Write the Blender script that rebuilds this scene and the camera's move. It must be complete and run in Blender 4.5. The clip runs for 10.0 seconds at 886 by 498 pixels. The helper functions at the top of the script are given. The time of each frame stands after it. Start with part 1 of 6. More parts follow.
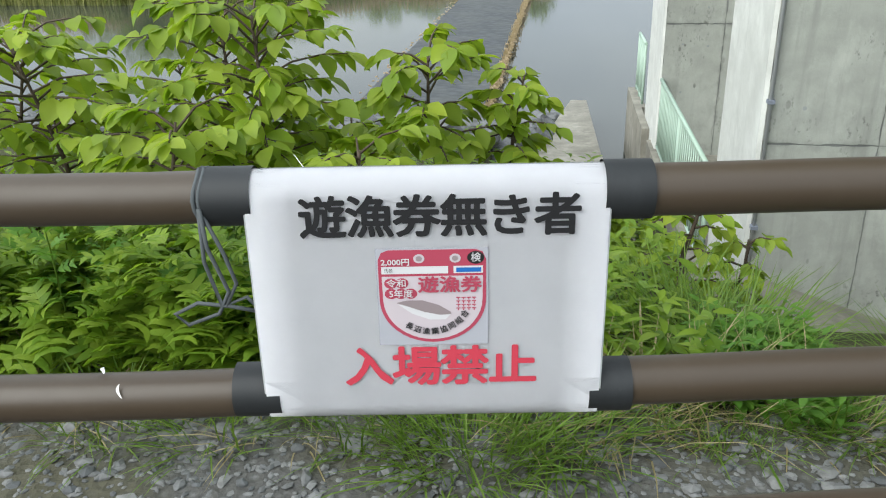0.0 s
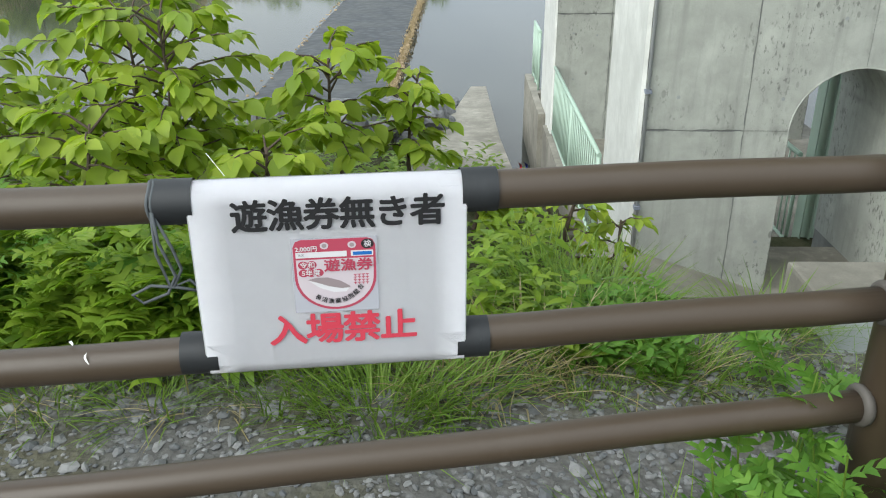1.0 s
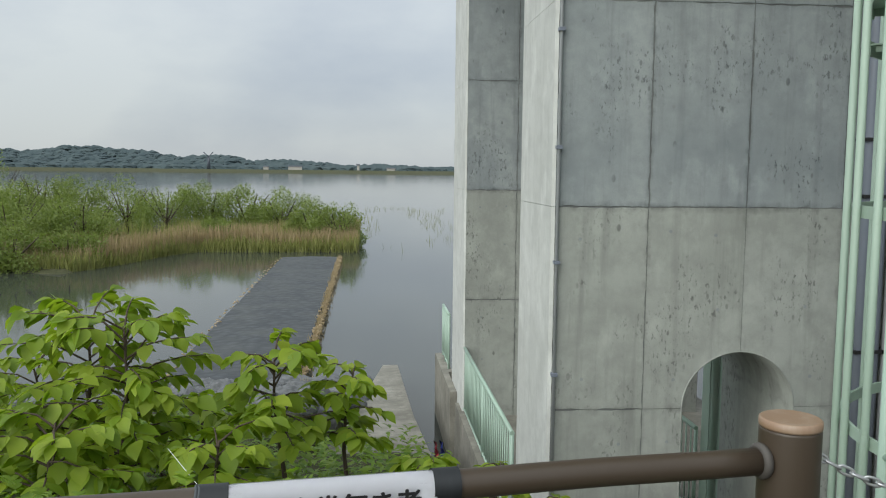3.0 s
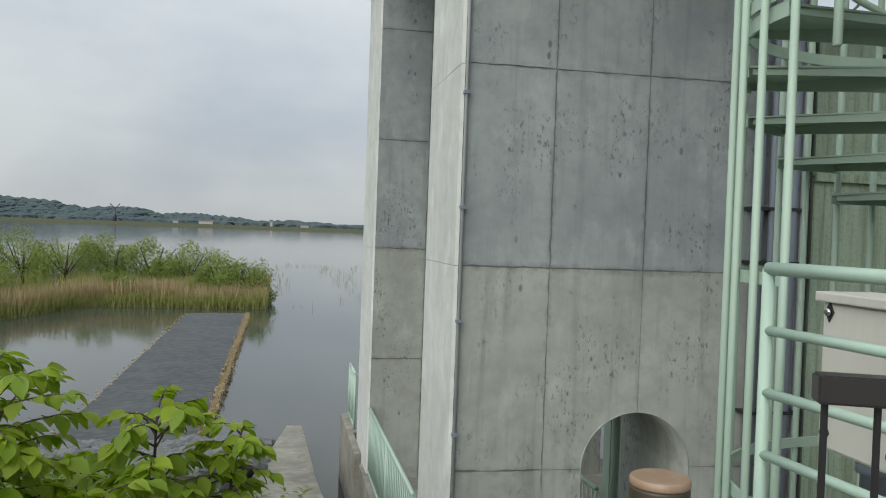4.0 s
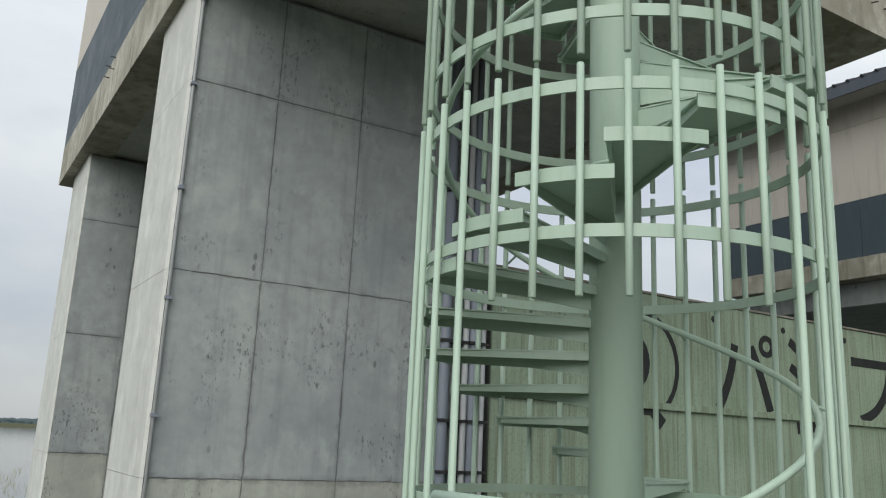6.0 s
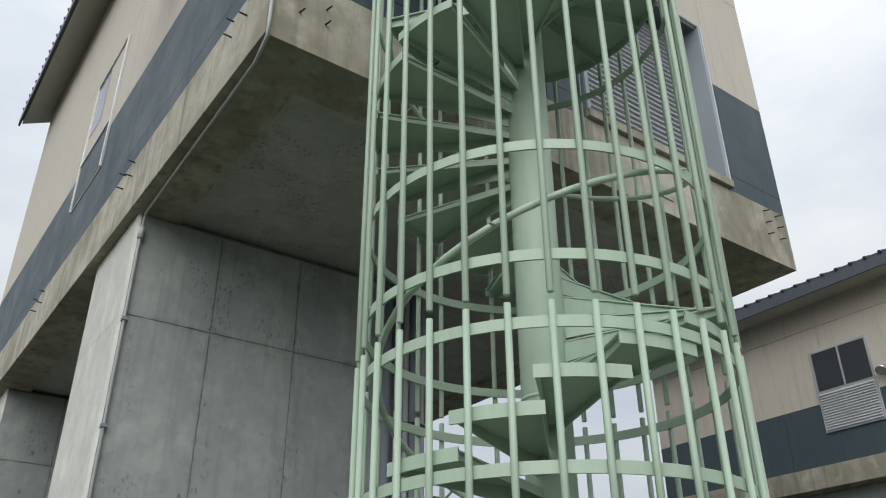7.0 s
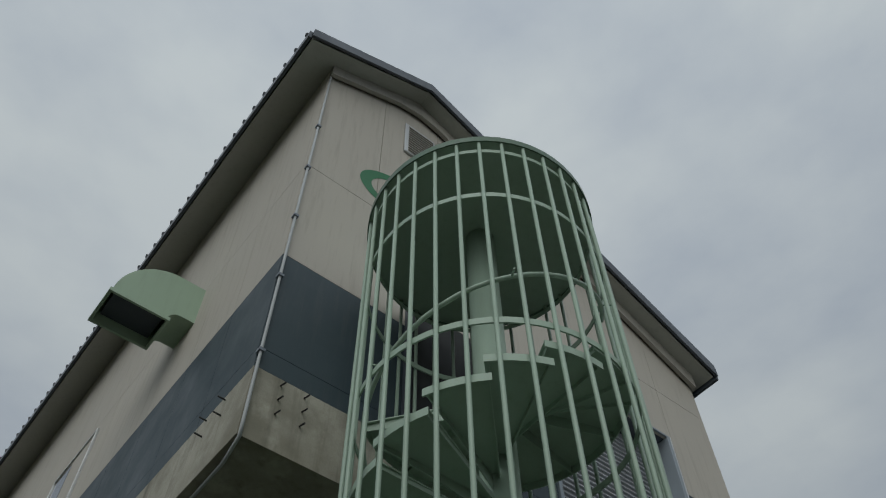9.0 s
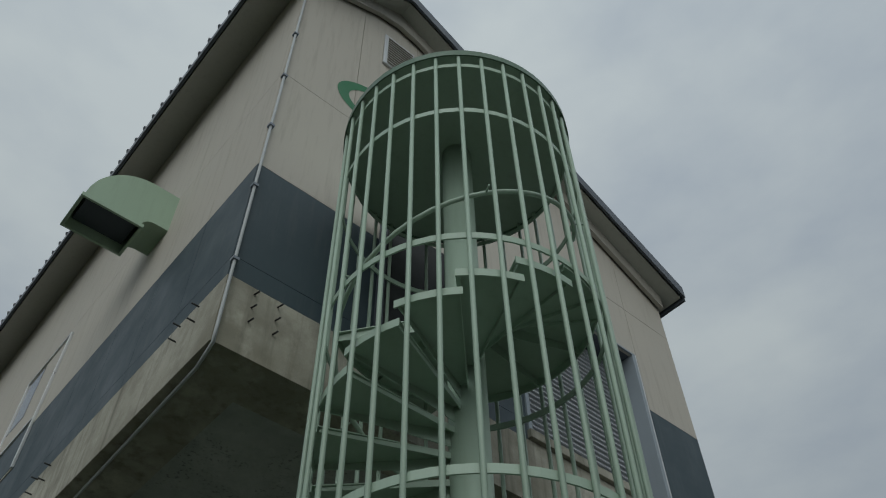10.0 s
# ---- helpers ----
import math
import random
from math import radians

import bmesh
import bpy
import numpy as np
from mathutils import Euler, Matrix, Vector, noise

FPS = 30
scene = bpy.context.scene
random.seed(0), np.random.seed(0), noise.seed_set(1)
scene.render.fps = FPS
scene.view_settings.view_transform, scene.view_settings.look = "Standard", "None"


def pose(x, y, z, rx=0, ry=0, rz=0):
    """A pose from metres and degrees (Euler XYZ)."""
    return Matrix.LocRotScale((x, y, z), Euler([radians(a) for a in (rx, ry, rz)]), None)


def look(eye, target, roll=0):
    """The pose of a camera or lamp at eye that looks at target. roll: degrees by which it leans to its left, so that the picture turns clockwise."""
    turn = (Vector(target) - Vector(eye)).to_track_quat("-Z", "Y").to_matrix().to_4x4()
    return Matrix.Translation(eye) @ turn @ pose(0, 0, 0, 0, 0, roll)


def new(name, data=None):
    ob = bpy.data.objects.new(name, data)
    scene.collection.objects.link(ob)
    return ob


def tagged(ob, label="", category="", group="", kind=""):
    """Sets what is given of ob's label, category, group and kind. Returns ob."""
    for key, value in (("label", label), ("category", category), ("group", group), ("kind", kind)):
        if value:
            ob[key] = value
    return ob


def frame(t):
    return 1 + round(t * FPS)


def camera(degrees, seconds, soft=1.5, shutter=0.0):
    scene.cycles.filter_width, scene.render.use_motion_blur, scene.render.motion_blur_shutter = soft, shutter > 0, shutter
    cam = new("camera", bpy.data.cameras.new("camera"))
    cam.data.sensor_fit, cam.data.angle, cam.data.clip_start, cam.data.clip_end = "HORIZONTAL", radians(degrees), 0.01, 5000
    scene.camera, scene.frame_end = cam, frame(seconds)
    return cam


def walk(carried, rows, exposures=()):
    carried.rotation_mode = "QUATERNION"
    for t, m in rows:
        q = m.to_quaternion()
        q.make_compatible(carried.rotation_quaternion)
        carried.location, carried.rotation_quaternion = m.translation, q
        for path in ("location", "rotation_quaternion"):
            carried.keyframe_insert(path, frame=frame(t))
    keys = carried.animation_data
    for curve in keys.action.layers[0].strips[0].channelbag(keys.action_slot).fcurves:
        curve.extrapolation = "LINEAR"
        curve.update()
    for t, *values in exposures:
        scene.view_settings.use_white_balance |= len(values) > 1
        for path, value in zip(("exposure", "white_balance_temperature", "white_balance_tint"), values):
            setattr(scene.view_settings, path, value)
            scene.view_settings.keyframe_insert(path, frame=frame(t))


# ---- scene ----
cam = camera(56.32, 10.0, soft=1.1)
# seconds, eye x y z, yaw, pitch, roll
PATH = [
    (0.0, -1.608, -6.365, 1.259, 7.60, -23.05, 1.14),
    (0.5, -1.615, -6.458, 1.342, 3.26, -23.96, 0.06),
    (1.0, -1.553, -6.659, 1.390, 1.08, -24.17, 0.17),
    (1.5, -1.572, -6.810, 1.483, -1.17, -18.36, -0.71),
    (2.0, -1.691, -7.027, 1.562, -3.79, -12.72, -1.61),
    (2.5, -1.719, -7.097, 1.593, -4.64, -10.29, -0.94),
    (2.7, -1.716, -7.107, 1.596, -4.88, -8.03, -0.66),
    (3.8, -1.597, -7.073, 1.586, -9.36, -1.80, -1.85),
    (4.0, -1.595, -7.087, 1.584, -11.19, -1.12, -2.05),
    (4.5, -1.602, -7.097, 1.599, -12.81, -0.99, -1.91),
    (5.0, -1.583, -7.125, 1.618, -20.32, 5.37, -2.63),
    (5.2, -1.567, -7.137, 1.633, -25.09, 7.78, -2.39),
    (6.3, -1.672, -7.418, 1.710, -31.83, 16.00, -1.88),
    (6.5, -1.666, -7.441, 1.717, -31.92, 19.03, -1.76),
    (7.0, -1.713, -7.420, 1.745, -35.43, 28.41, 0.29),
    (7.5, -1.731, -7.420, 1.797, -36.91, 37.62, 1.83),
    (8.0, -1.730, -7.376, 1.815, -37.45, 46.93, 1.21),
    (8.5, -1.722, -7.359, 1.836, -37.50, 52.84, 1.03),
    (9.0, -1.719, -7.368, 1.843, -37.95, 55.52, 0.59),
    (9.5, -1.715, -7.387, 1.818, -38.07, 53.05, 0.24),
    (10.0, -1.714, -7.386, 1.809, -40.30, 49.71, 0.83),
]
# seconds, stops, white balance in kelvin, tint
EXPOSURES = [(0.0, 0.70, 6300, 7), (1.2, 0.70, 6300, 7), (1.7, 0.6, 6300, 7), (2.5, 0.2, 6300, 7), (4.0, -0.03, 6400, 8), (5.2, -0.02, 6400, 8), (6.5, 0.04, 6500, 10), (7.0, -0.04, 6500, 10), (7.5, -0.2, 6450, 9), (8.2, -0.78, 6400, 8), (9.0, -1.2, 6250, 6), (10.0, -1.2, 6200, 4)]
walk(cam, [(t, pose(x, y, z, 90 + p, r, w)) for t, x, y, z, w, p, r in PATH], EXPOSURES)

# ---- world and light: an overcast day ----
world = bpy.data.worlds.new("overcast_sky")
scene.world = world
world.use_nodes = True
wn, wl = world.node_tree.nodes, world.node_tree.links
wn.clear()
SUN_ELEV, SUN_ROT = 35.0, 225.0
w_sky = wn.new("ShaderNodeTexSky")
w_sky.sky_type = "NISHITA"
w_sky.sun_disc = False
w_sky.sun_elevation, w_sky.sun_rotation = radians(SUN_ELEV), radians(SUN_ROT)
w_dim = wn.new("ShaderNodeVectorMath"); w_dim.operation = "SCALE"; w_dim.inputs[3].default_value = 0.11
wl.new(w_sky.outputs[0], w_dim.inputs[0])
w_co = wn.new("ShaderNodeTexCoord")
w_map = wn.new("ShaderNodeMapping"); w_map.inputs["Scale"].default_value = (1.0, 1.0, 2.2)
wl.new(w_co.outputs["Generated"], w_map.inputs[0])
w_n = wn.new("ShaderNodeTexNoise"); w_n.inputs["Scale"].default_value = 2.6; w_n.inputs["Detail"].default_value = 7; w_n.inputs["Roughness"].default_value = 0.52
wl.new(w_map.outputs[0], w_n.inputs["Vector"])
w_r = wn.new("ShaderNodeValToRGB")
w_r.color_ramp.elements[0].position, w_r.color_ramp.elements[0].color = 0.30, (0.45, 0.487, 0.548, 1)
w_r.color_ramp.elements[1].position, w_r.color_ramp.elements[1].color = 0.62, (0.65, 0.675, 0.68, 1)
wl.new(w_n.outputs["Fac"], w_r.inputs[0])
w_m = wn.new("ShaderNodeMixRGB"); w_m.inputs[0].default_value = 0.90
wl.new(w_dim.outputs[0], w_m.inputs[1]); wl.new(w_r.outputs[0], w_m.inputs[2])
w_b = wn.new("ShaderNodeBackground"); w_b.inputs[1].default_value = 1.0
# an overcast sky grows brighter towards the zenith
w_sep = wn.new("ShaderNodeSeparateXYZ"); wl.new(w_co.outputs["Generated"], w_sep.inputs[0])
w_up = wn.new("ShaderNodeMath"); w_up.operation = "MULTIPLY_ADD"; w_up.use_clamp = False
w_up.inputs[1].default_value, w_up.inputs[2].default_value = 1.25, 0.88
w_cl = wn.new("ShaderNodeMath"); w_cl.operation = "MAXIMUM"; w_cl.inputs[1].default_value = 0.0
wl.new(w_sep.outputs[2], w_cl.inputs[0]); wl.new(w_cl.outputs[0], w_up.inputs[0])
w_g = wn.new("ShaderNodeVectorMath"); w_g.operation = "SCALE"
wl.new(w_m.outputs[0], w_g.inputs[0]); wl.new(w_up.outputs[0], w_g.inputs[3])
wl.new(w_g.outputs[0], w_b.inputs[0])
w_o = wn.new("ShaderNodeOutputWorld"); wl.new(w_b.outputs[0], w_o.inputs[0])
sun_data = bpy.data.lights.new("sun", "SUN")
sun_data.energy, sun_data.angle, sun_data.color = 2.3, radians(60), (1.0, 0.98, 0.92)
sun = new("sun", sun_data)
sun.matrix_world = look((-14, -14, 14), (0, 0, 0))


# ---- materials ----
class Mat:
    """A small builder of node materials."""

    def __init__(self, name, rough=0.7, metal=0.0, spec=0.5):
        self.m = bpy.data.materials.new(name)
        self.m.use_nodes = True
        self.nt = self.m.node_tree
        self.b = self.nt.nodes["Principled BSDF"]
        self.b.inputs["Roughness"].default_value = rough
        self.b.inputs["Metallic"].default_value = metal
        self.b.inputs["Specular IOR Level"].default_value = spec
        self.co = self.nt.nodes.new("ShaderNodeTexCoord")

    def node(self, kind, **ins):
        n = self.nt.nodes.new(kind)
        for k, v in ins.items():
            n.inputs[k.replace("_", " ")].default_value = v
        return n

    def link(self, a, b):
        self.nt.links.new(a, b)

    def coords(self, scale=(1, 1, 1), space="Object"):
        mp = self.node("ShaderNodeMapping", Scale=scale)
        self.link(self.co.outputs[space], mp.inputs["Vector"])
        return mp.outputs[0]

    def world_coords(self, scale=(1, 1, 1)):
        g = self.node("ShaderNodeNewGeometry")
        mp = self.node("ShaderNodeMapping", Scale=scale)
        self.link(g.outputs["Position"], mp.inputs["Vector"])
        return mp.outputs[0]

    def noise(self, vec, scale, detail=6, rough=0.55):
        n = self.node("ShaderNodeTexNoise", Scale=scale, Detail=detail, Roughness=rough)
        self.link(vec, n.inputs["Vector"])
        return n.outputs["Fac"]

    def voronoi(self, vec, scale):
        n = self.node("ShaderNodeTexVoronoi", Scale=scale)
        self.link(vec, n.inputs["Vector"])
        return n.outputs["Distance"]

    def ramp(self, fac, stops):
        r = self.node("ShaderNodeValToRGB")
        el = r.color_ramp.elements
        while len(el) < len(stops):
            el.new(0.5)
        for e, (p, c) in zip(el, stops):
            e.position = p
            e.color = (c, c, c, 1) if isinstance(c, (int, float)) else (*c, 1)
        self.link(fac, r.inputs[0])
        return r.outputs[0]

    def mix(self, fac, a, b, mode="MIX"):
        n = self.node("ShaderNodeMixRGB")
        n.blend_type = mode
        for i, v in enumerate((fac, a, b)):
            if isinstance(v, (int, float)):
                n.inputs[i].default_value = v if i == 0 else (v, v, v, 1)
            elif isinstance(v, tuple):
                n.inputs[i].default_value = (*v, 1)
            else:
                self.link(v, n.inputs[i])
        return n.outputs[0]

    def math(self, op, a, b=0.0):
        n = self.node("ShaderNodeMath")
        n.operation = op
        for i, v in enumerate((a, b)):
            if isinstance(v, (int, float)):
                n.inputs[i].default_value = v
            else:
                self.link(v, n.inputs[i])
        return n.outputs[0]

    def random(self):
        return self.node("ShaderNodeObjectInfo").outputs["Random"]

    def island(self):
        return self.node("ShaderNodeNewGeometry").outputs["Random Per Island"]

    def color(self, c):
        if isinstance(c, tuple):
            self.b.inputs["Base Color"].default_value = (*c, 1)
        else:
            self.link(c, self.b.inputs["Base Color"])
        return self

    def rough(self, r):
        self.link(r, self.b.inputs["Roughness"])

    def bump(self, height, strength=0.3, dist=0.01):
        n = self.node("ShaderNodeBump", Strength=strength, Distance=dist)
        self.link(height, n.inputs["Height"])
        self.link(n.outputs[0], self.b.inputs["Normal"])


def concrete(name, base, dark, stain=0.5, pits=True, joints=False):
    """Cast concrete: cloudy tone, run-off streaks, blow holes and honeycombed patches; joints: dirt along the pour lines."""
    k = Mat(name, 0.85, spec=0.3)
    v = k.world_coords()
    big = k.noise(v, 0.9, 5)
    mid = k.noise(v, 4.0, 8, 0.68)
    fine = k.noise(v, 120.0, 4, 0.7)
    col = k.mix(k.ramp(big, [(0.36, 0.0), (0.62, 1.0)]), dark, base)
    col = k.mix(k.ramp(mid, [(0.36, 0.55), (0.58, 0.0)]), col, tuple(c * 0.8 for c in dark))
    pale = k.noise(k.world_coords((1.6, 1.6, 1.0)), 2.3, 6, 0.62)
    col = k.mix(k.ramp(pale, [(0.54, 0.0), (0.70, 0.5)]), col, tuple(min(1.0, c * 1.22) for c in base))
    streak = k.noise(k.world_coords((5.0, 5.0, 0.35)), 1.6, 5, 0.6)
    col = k.mix(k.math("MULTIPLY", k.ramp(streak, [(0.52, 0.0), (0.72, 1.0)]), stain), col, tuple(c * 0.55 for c in dark))
    col = k.mix(k.ramp(fine, [(0.3, 0.28), (0.7, 0.0)]), col, tuple(c * 0.55 for c in dark))
    h = k.mix(0.5, mid, fine)
    if pits:
        some = k.ramp(k.noise(v, 2.6, 3), [(0.46, 0.0), (0.56, 1.0)])
        pit = k.math("MULTIPLY", some, k.ramp(k.voronoi(k.world_coords((1, 1, 0.55)), 4.6), [(0.07, 1.0), (0.105, 0.0)]))
        patch = k.ramp(k.noise(k.world_coords((1, 1, 0.7)), 1.5, 4), [(0.52, 0.0), (0.60, 1.0)])
        hole = k.math("MULTIPLY", patch, k.ramp(k.voronoi(k.world_coords((1, 1, 0.5)), 13.0), [(0.13, 1.0), (0.20, 0.0)]))
        grit = k.ramp(k.noise(k.world_coords((1, 1, 0.5)), 27.0, 5, 0.7), [(0.56, 0.0), (0.61, 1.0)])
        honey = k.math("MULTIPLY", patch, grit)
        col = k.mix(k.math("MULTIPLY", pit, 0.7), col, tuple(c * 0.35 for c in dark))
        col = k.mix(k.math("MULTIPLY", hole, 0.55), col, tuple(c * 0.4 for c in dark))
        col = k.mix(k.math("MULTIPLY", honey, 0.7), col, tuple(c * 0.3 for c in dark))
        h = k.mix(k.math("MAXIMUM", pit, honey), h, 0.0)
    if joints:
        # dirt caught along the pour lines at each lift and at each form joint
        sep = k.node("ShaderNodeSeparateXYZ")
        k.link(v, sep.inputs[0])
        wob = k.math("MULTIPLY", k.math("SUBTRACT", k.noise(v, 6.0, 5, 0.65), 0.5), 0.16)
        dirt = None
        for axis_out, places, wide in ((sep.outputs[2], (-0.52, 1.3, 3.08, 4.88), 0.055), (sep.outputs[0], (0.793, 1.69, 2.59), 0.032)):
            for at in places:
                d = k.math("ABSOLUTE", k.math("ADD", k.math("SUBTRACT", axis_out, at), wob))
                line = k.ramp(d, [(0.0, 1.0 if at == 1.3 else 0.6), (wide, 0.0)])
                dirt = line if dirt is None else k.math("MAXIMUM", dirt, line)
        dirt = k.math("MULTIPLY", dirt, k.ramp(k.noise(v, 3.1, 5, 0.7), [(0.40, 0.0), (0.62, 0.85)]))
        col = k.mix(dirt, col, tuple(c * 0.38 for c in dark))
    k.color(col)
    k.bump(h, 0.4, 0.006)
    return k.m


M_CONC_UP = concrete("concrete_upper_pour", (0.385, 0.415, 0.405), (0.285, 0.315, 0.32), 0.45, True, True)
M_CONC_LOW = concrete("concrete_lower_pour", (0.435, 0.455, 0.41), (0.345, 0.36, 0.325), 0.45, True, True)
# lightened to hold the light that bounces up from the ground
M_CONC_SOFFIT = concrete("concrete_soffit_bounce", (0.50, 0.515, 0.49), (0.40, 0.415, 0.40), 0.2)
# paler than the front pours: the end faces' stronger light is in the colour
M_CONC_END = concrete("concrete_pier_end_lit", (0.64, 0.65, 0.615), (0.56, 0.57, 0.535), 0.25, False)
M_CONC_SLAB = concrete("concrete_weathered", (0.52, 0.50, 0.43), (0.28, 0.265, 0.21), 0.75, False)
M_CONC_FLOOR = concrete("concrete_floor_dirty", (0.34, 0.325, 0.275), (0.19, 0.18, 0.15), 0.3, False)
M_JOINT = concrete("joint_dark", (0.24, 0.25, 0.24), (0.15, 0.155, 0.15), 0.2, False)
M_PLUG = concrete("tie_plug_mortar", (0.36, 0.385, 0.375), (0.27, 0.29, 0.29), 0.3, False)


def paint(name, base, grime=(0.12, 0.13, 0.09), amount=0.35, rough=0.42, metal=0.0):
    k = Mat(name, rough, metal)
    v = k.world_coords()
    big = k.noise(v, 1.7, 5, 0.6)
    st = k.noise(k.world_coords((6, 6, 0.5)), 2.2, 6, 0.65)
    fine = k.noise(v, 60.0, 4, 0.7)
    col = k.mix(k.ramp(big, [(0.35, 0.16), (0.7, 0.0)]), base, tuple(c * 0.72 for c in base))
    col = k.mix(k.math("MULTIPLY", k.ramp(st, [(0.52, 0.0), (0.75, 1.0)]), amount), col, grime)
    col = k.mix(k.ramp(fine, [(0.62, 0.0), (0.74, amount * 0.7)]), col, grime)
    k.color(col)
    k.rough(k.ramp(big, [(0.3, rough - 0.08), (0.7, rough + 0.18)]))
    k.bump(fine, 0.08, 0.002)
    return k.m


M_GREEN = paint("pale_green_paint", (0.36, 0.465, 0.375), (0.16, 0.20, 0.12), 0.22)
M_GREEN_DARK = paint("dark_green_rim_paint", (0.10, 0.17, 0.115), (0.07, 0.09, 0.06), 0.3)
M_GREEN_RAIL = paint("mint_rail_paint", (0.38, 0.505, 0.415), (0.22, 0.27, 0.18), 0.2)
M_GREEN_DULL = paint("dull_green_duct", (0.36, 0.48, 0.36), (0.2, 0.24, 0.17), 0.25)
M_BROWN = paint("brown_coated_rail", (0.054, 0.038, 0.024), (0.085, 0.068, 0.05), 0.22, 0.4)
M_BROWN_TOP = paint("brown_post_cap", (0.27, 0.175, 0.11), (0.45, 0.38, 0.30), 0.35, 0.35)
M_BROWN_DARK = paint("dark_brown_board", (0.03, 0.026, 0.024), (0.1, 0.1, 0.09), 0.15, 0.3)
M_RUBBER = paint("grey_rubber_collar", (0.075, 0.067, 0.058), (0.07, 0.065, 0.06), 0.2, 0.6)
M_TAPE = paint("black_cloth_tape", (0.012, 0.014, 0.016), (0.05, 0.054, 0.058), 0.3, 0.55)
M_PIPE = paint("grey_conduit", (0.42, 0.44, 0.45), (0.17, 0.17, 0.16), 0.3, 0.5)
M_PIPE_BLUE = paint("blue_grey_conduit", (0.20, 0.225, 0.27), (0.1, 0.1, 0.1), 0.2, 0.45)
M_STEEL = paint("galvanised_steel", (0.55, 0.56, 0.56), (0.25, 0.24, 0.22), 0.25, 0.35, 0.85)
M_BLACK = paint("black_iron", (0.02, 0.02, 0.02), (0.08, 0.06, 0.05), 0.2, 0.45)
M_CREAM = paint("cream_cabinet_paint", (0.60, 0.575, 0.515), (0.36, 0.34, 0.28), 0.2, 0.4)
M_GALV_BOX = paint("dull_grey_steel_box", (0.30, 0.32, 0.32), (0.18, 0.18, 0.16), 0.3, 0.4, 0.5)
M_BEIGE = paint("beige_wall_panel", (0.52, 0.485, 0.43), (0.27, 0.24, 0.20), 0.38, 0.75)
M_SLATE = paint("slate_wall_panel", (0.046, 0.07, 0.085), (0.15, 0.155, 0.16), 0.2, 0.55)
M_TRIM = paint("grey_gable_trim", (0.42, 0.40, 0.36), (0.2, 0.19, 0.17), 0.3, 0.6)
M_SOFFIT = paint("eave_soffit", (0.50, 0.50, 0.46), (0.2, 0.19, 0.17), 0.2, 0.8)
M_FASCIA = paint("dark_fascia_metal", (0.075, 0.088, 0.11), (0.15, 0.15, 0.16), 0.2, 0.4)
M_TILE = paint("dark_roof_tile", (0.052, 0.056, 0.066), (0.12, 0.12, 0.12), 0.3, 0.45)
M_ALU = paint("aluminium_frame", (0.62, 0.63, 0.64), (0.35, 0.34, 0.32), 0.15, 0.35, 0.6)
M_SHUT = paint("grey_louvre_slat", (0.50, 0.52, 0.55), (0.3, 0.3, 0.3), 0.15, 0.4, 0.3)
M_JAMB = paint("blue_grey_jamb", (0.30, 0.34, 0.38), (0.2, 0.22, 0.24), 0.2, 0.4, 0.2)
# near-black that paints the shade of openings which have no depth
M_SHADOW = paint("painted_hole_shade", (0.02, 0.022, 0.022), (0.03, 0.03, 0.03), 0.1, 0.7)
M_MARK = paint("black_wall_lettering", (0.018, 0.02, 0.02), (0.07, 0.085, 0.05), 0.3, 0.6)
M_EMBLEM = paint("green_emblem_paint", (0.045, 0.20, 0.095), (0.1, 0.15, 0.1), 0.2, 0.6)
M_BLUE = paint("blue_plastic_sheet", (0.03, 0.08, 0.42), (0.3, 0.1, 0.1), 0.2, 0.5)


k = Mat("green_wall_paint", 0.7)
v = k.world_coords()
col = k.mix(k.ramp(k.noise(v, 0.9, 5), [(0.35, 0.0), (0.65, 1.0)]), (0.25, 0.33, 0.235), (0.32, 0.40, 0.30))
run = k.noise(k.world_coords((9.0, 9.0, 0.28)), 1.5, 6, 0.7)
col = k.mix(k.ramp(run, [(0.48, 0.0), (0.70, 0.65)]), col, (0.12, 0.105, 0.05))
run = k.noise(k.world_coords((22.0, 22.0, 0.5)), 1.5, 5, 0.65)
col = k.mix(k.ramp(run, [(0.52, 0.0), (0.72, 0.5)]), col, (0.075, 0.085, 0.04))
k.color(k.mix(k.ramp(k.noise(v, 30.0, 5, 0.7), [(0.5, 0.0), (0.7, 0.4)]), col, (0.07, 0.08, 0.035)))
k.bump(k.noise(v, 30.0, 5, 0.7), 0.2, 0.004)
M_GREEN_PANEL = k.m


def plain(name, c, rough=0.4, metal=0.0):
    k = Mat(name, rough, metal)
    n = k.noise(k.coords(), 30.0, 4)
    k.color(k.mix(k.ramp(n, [(0.35, 0.08), (0.65, 0.0)]), c, tuple(v * 0.7 for v in c)))
    return k.m


M_PAPER = plain("white_laminated_sheet", (0.74, 0.74, 0.77), 0.22)
M_FILM = plain("clear_film_edge", (0.50, 0.52, 0.52), 0.12)
M_INK = plain("black_ink", (0.018, 0.018, 0.02), 0.3)
M_RED = plain("red_ink", (0.54, 0.05, 0.08), 0.3)
M_CARD_BG = plain("photo_grey", (0.40, 0.405, 0.45), 0.25)
M_CARD_RED = plain("card_red", (0.40, 0.06, 0.10), 0.25)
M_CARD_PALE = plain("card_pale", (0.54, 0.475, 0.51), 0.25)
M_CARD_WHITE = plain("card_white", (0.62, 0.61, 0.63), 0.25)
M_CARD_BLUE = plain("card_blue", (0.02, 0.13, 0.42), 0.25)
M_FISH = plain("fish_grey", (0.27, 0.22, 0.23), 0.3)
M_CORD = plain("grey_cord", (0.075, 0.085, 0.09), 0.9)
M_CHROME = plain("chrome_lock", (0.6, 0.6, 0.6), 0.15, 1.0)
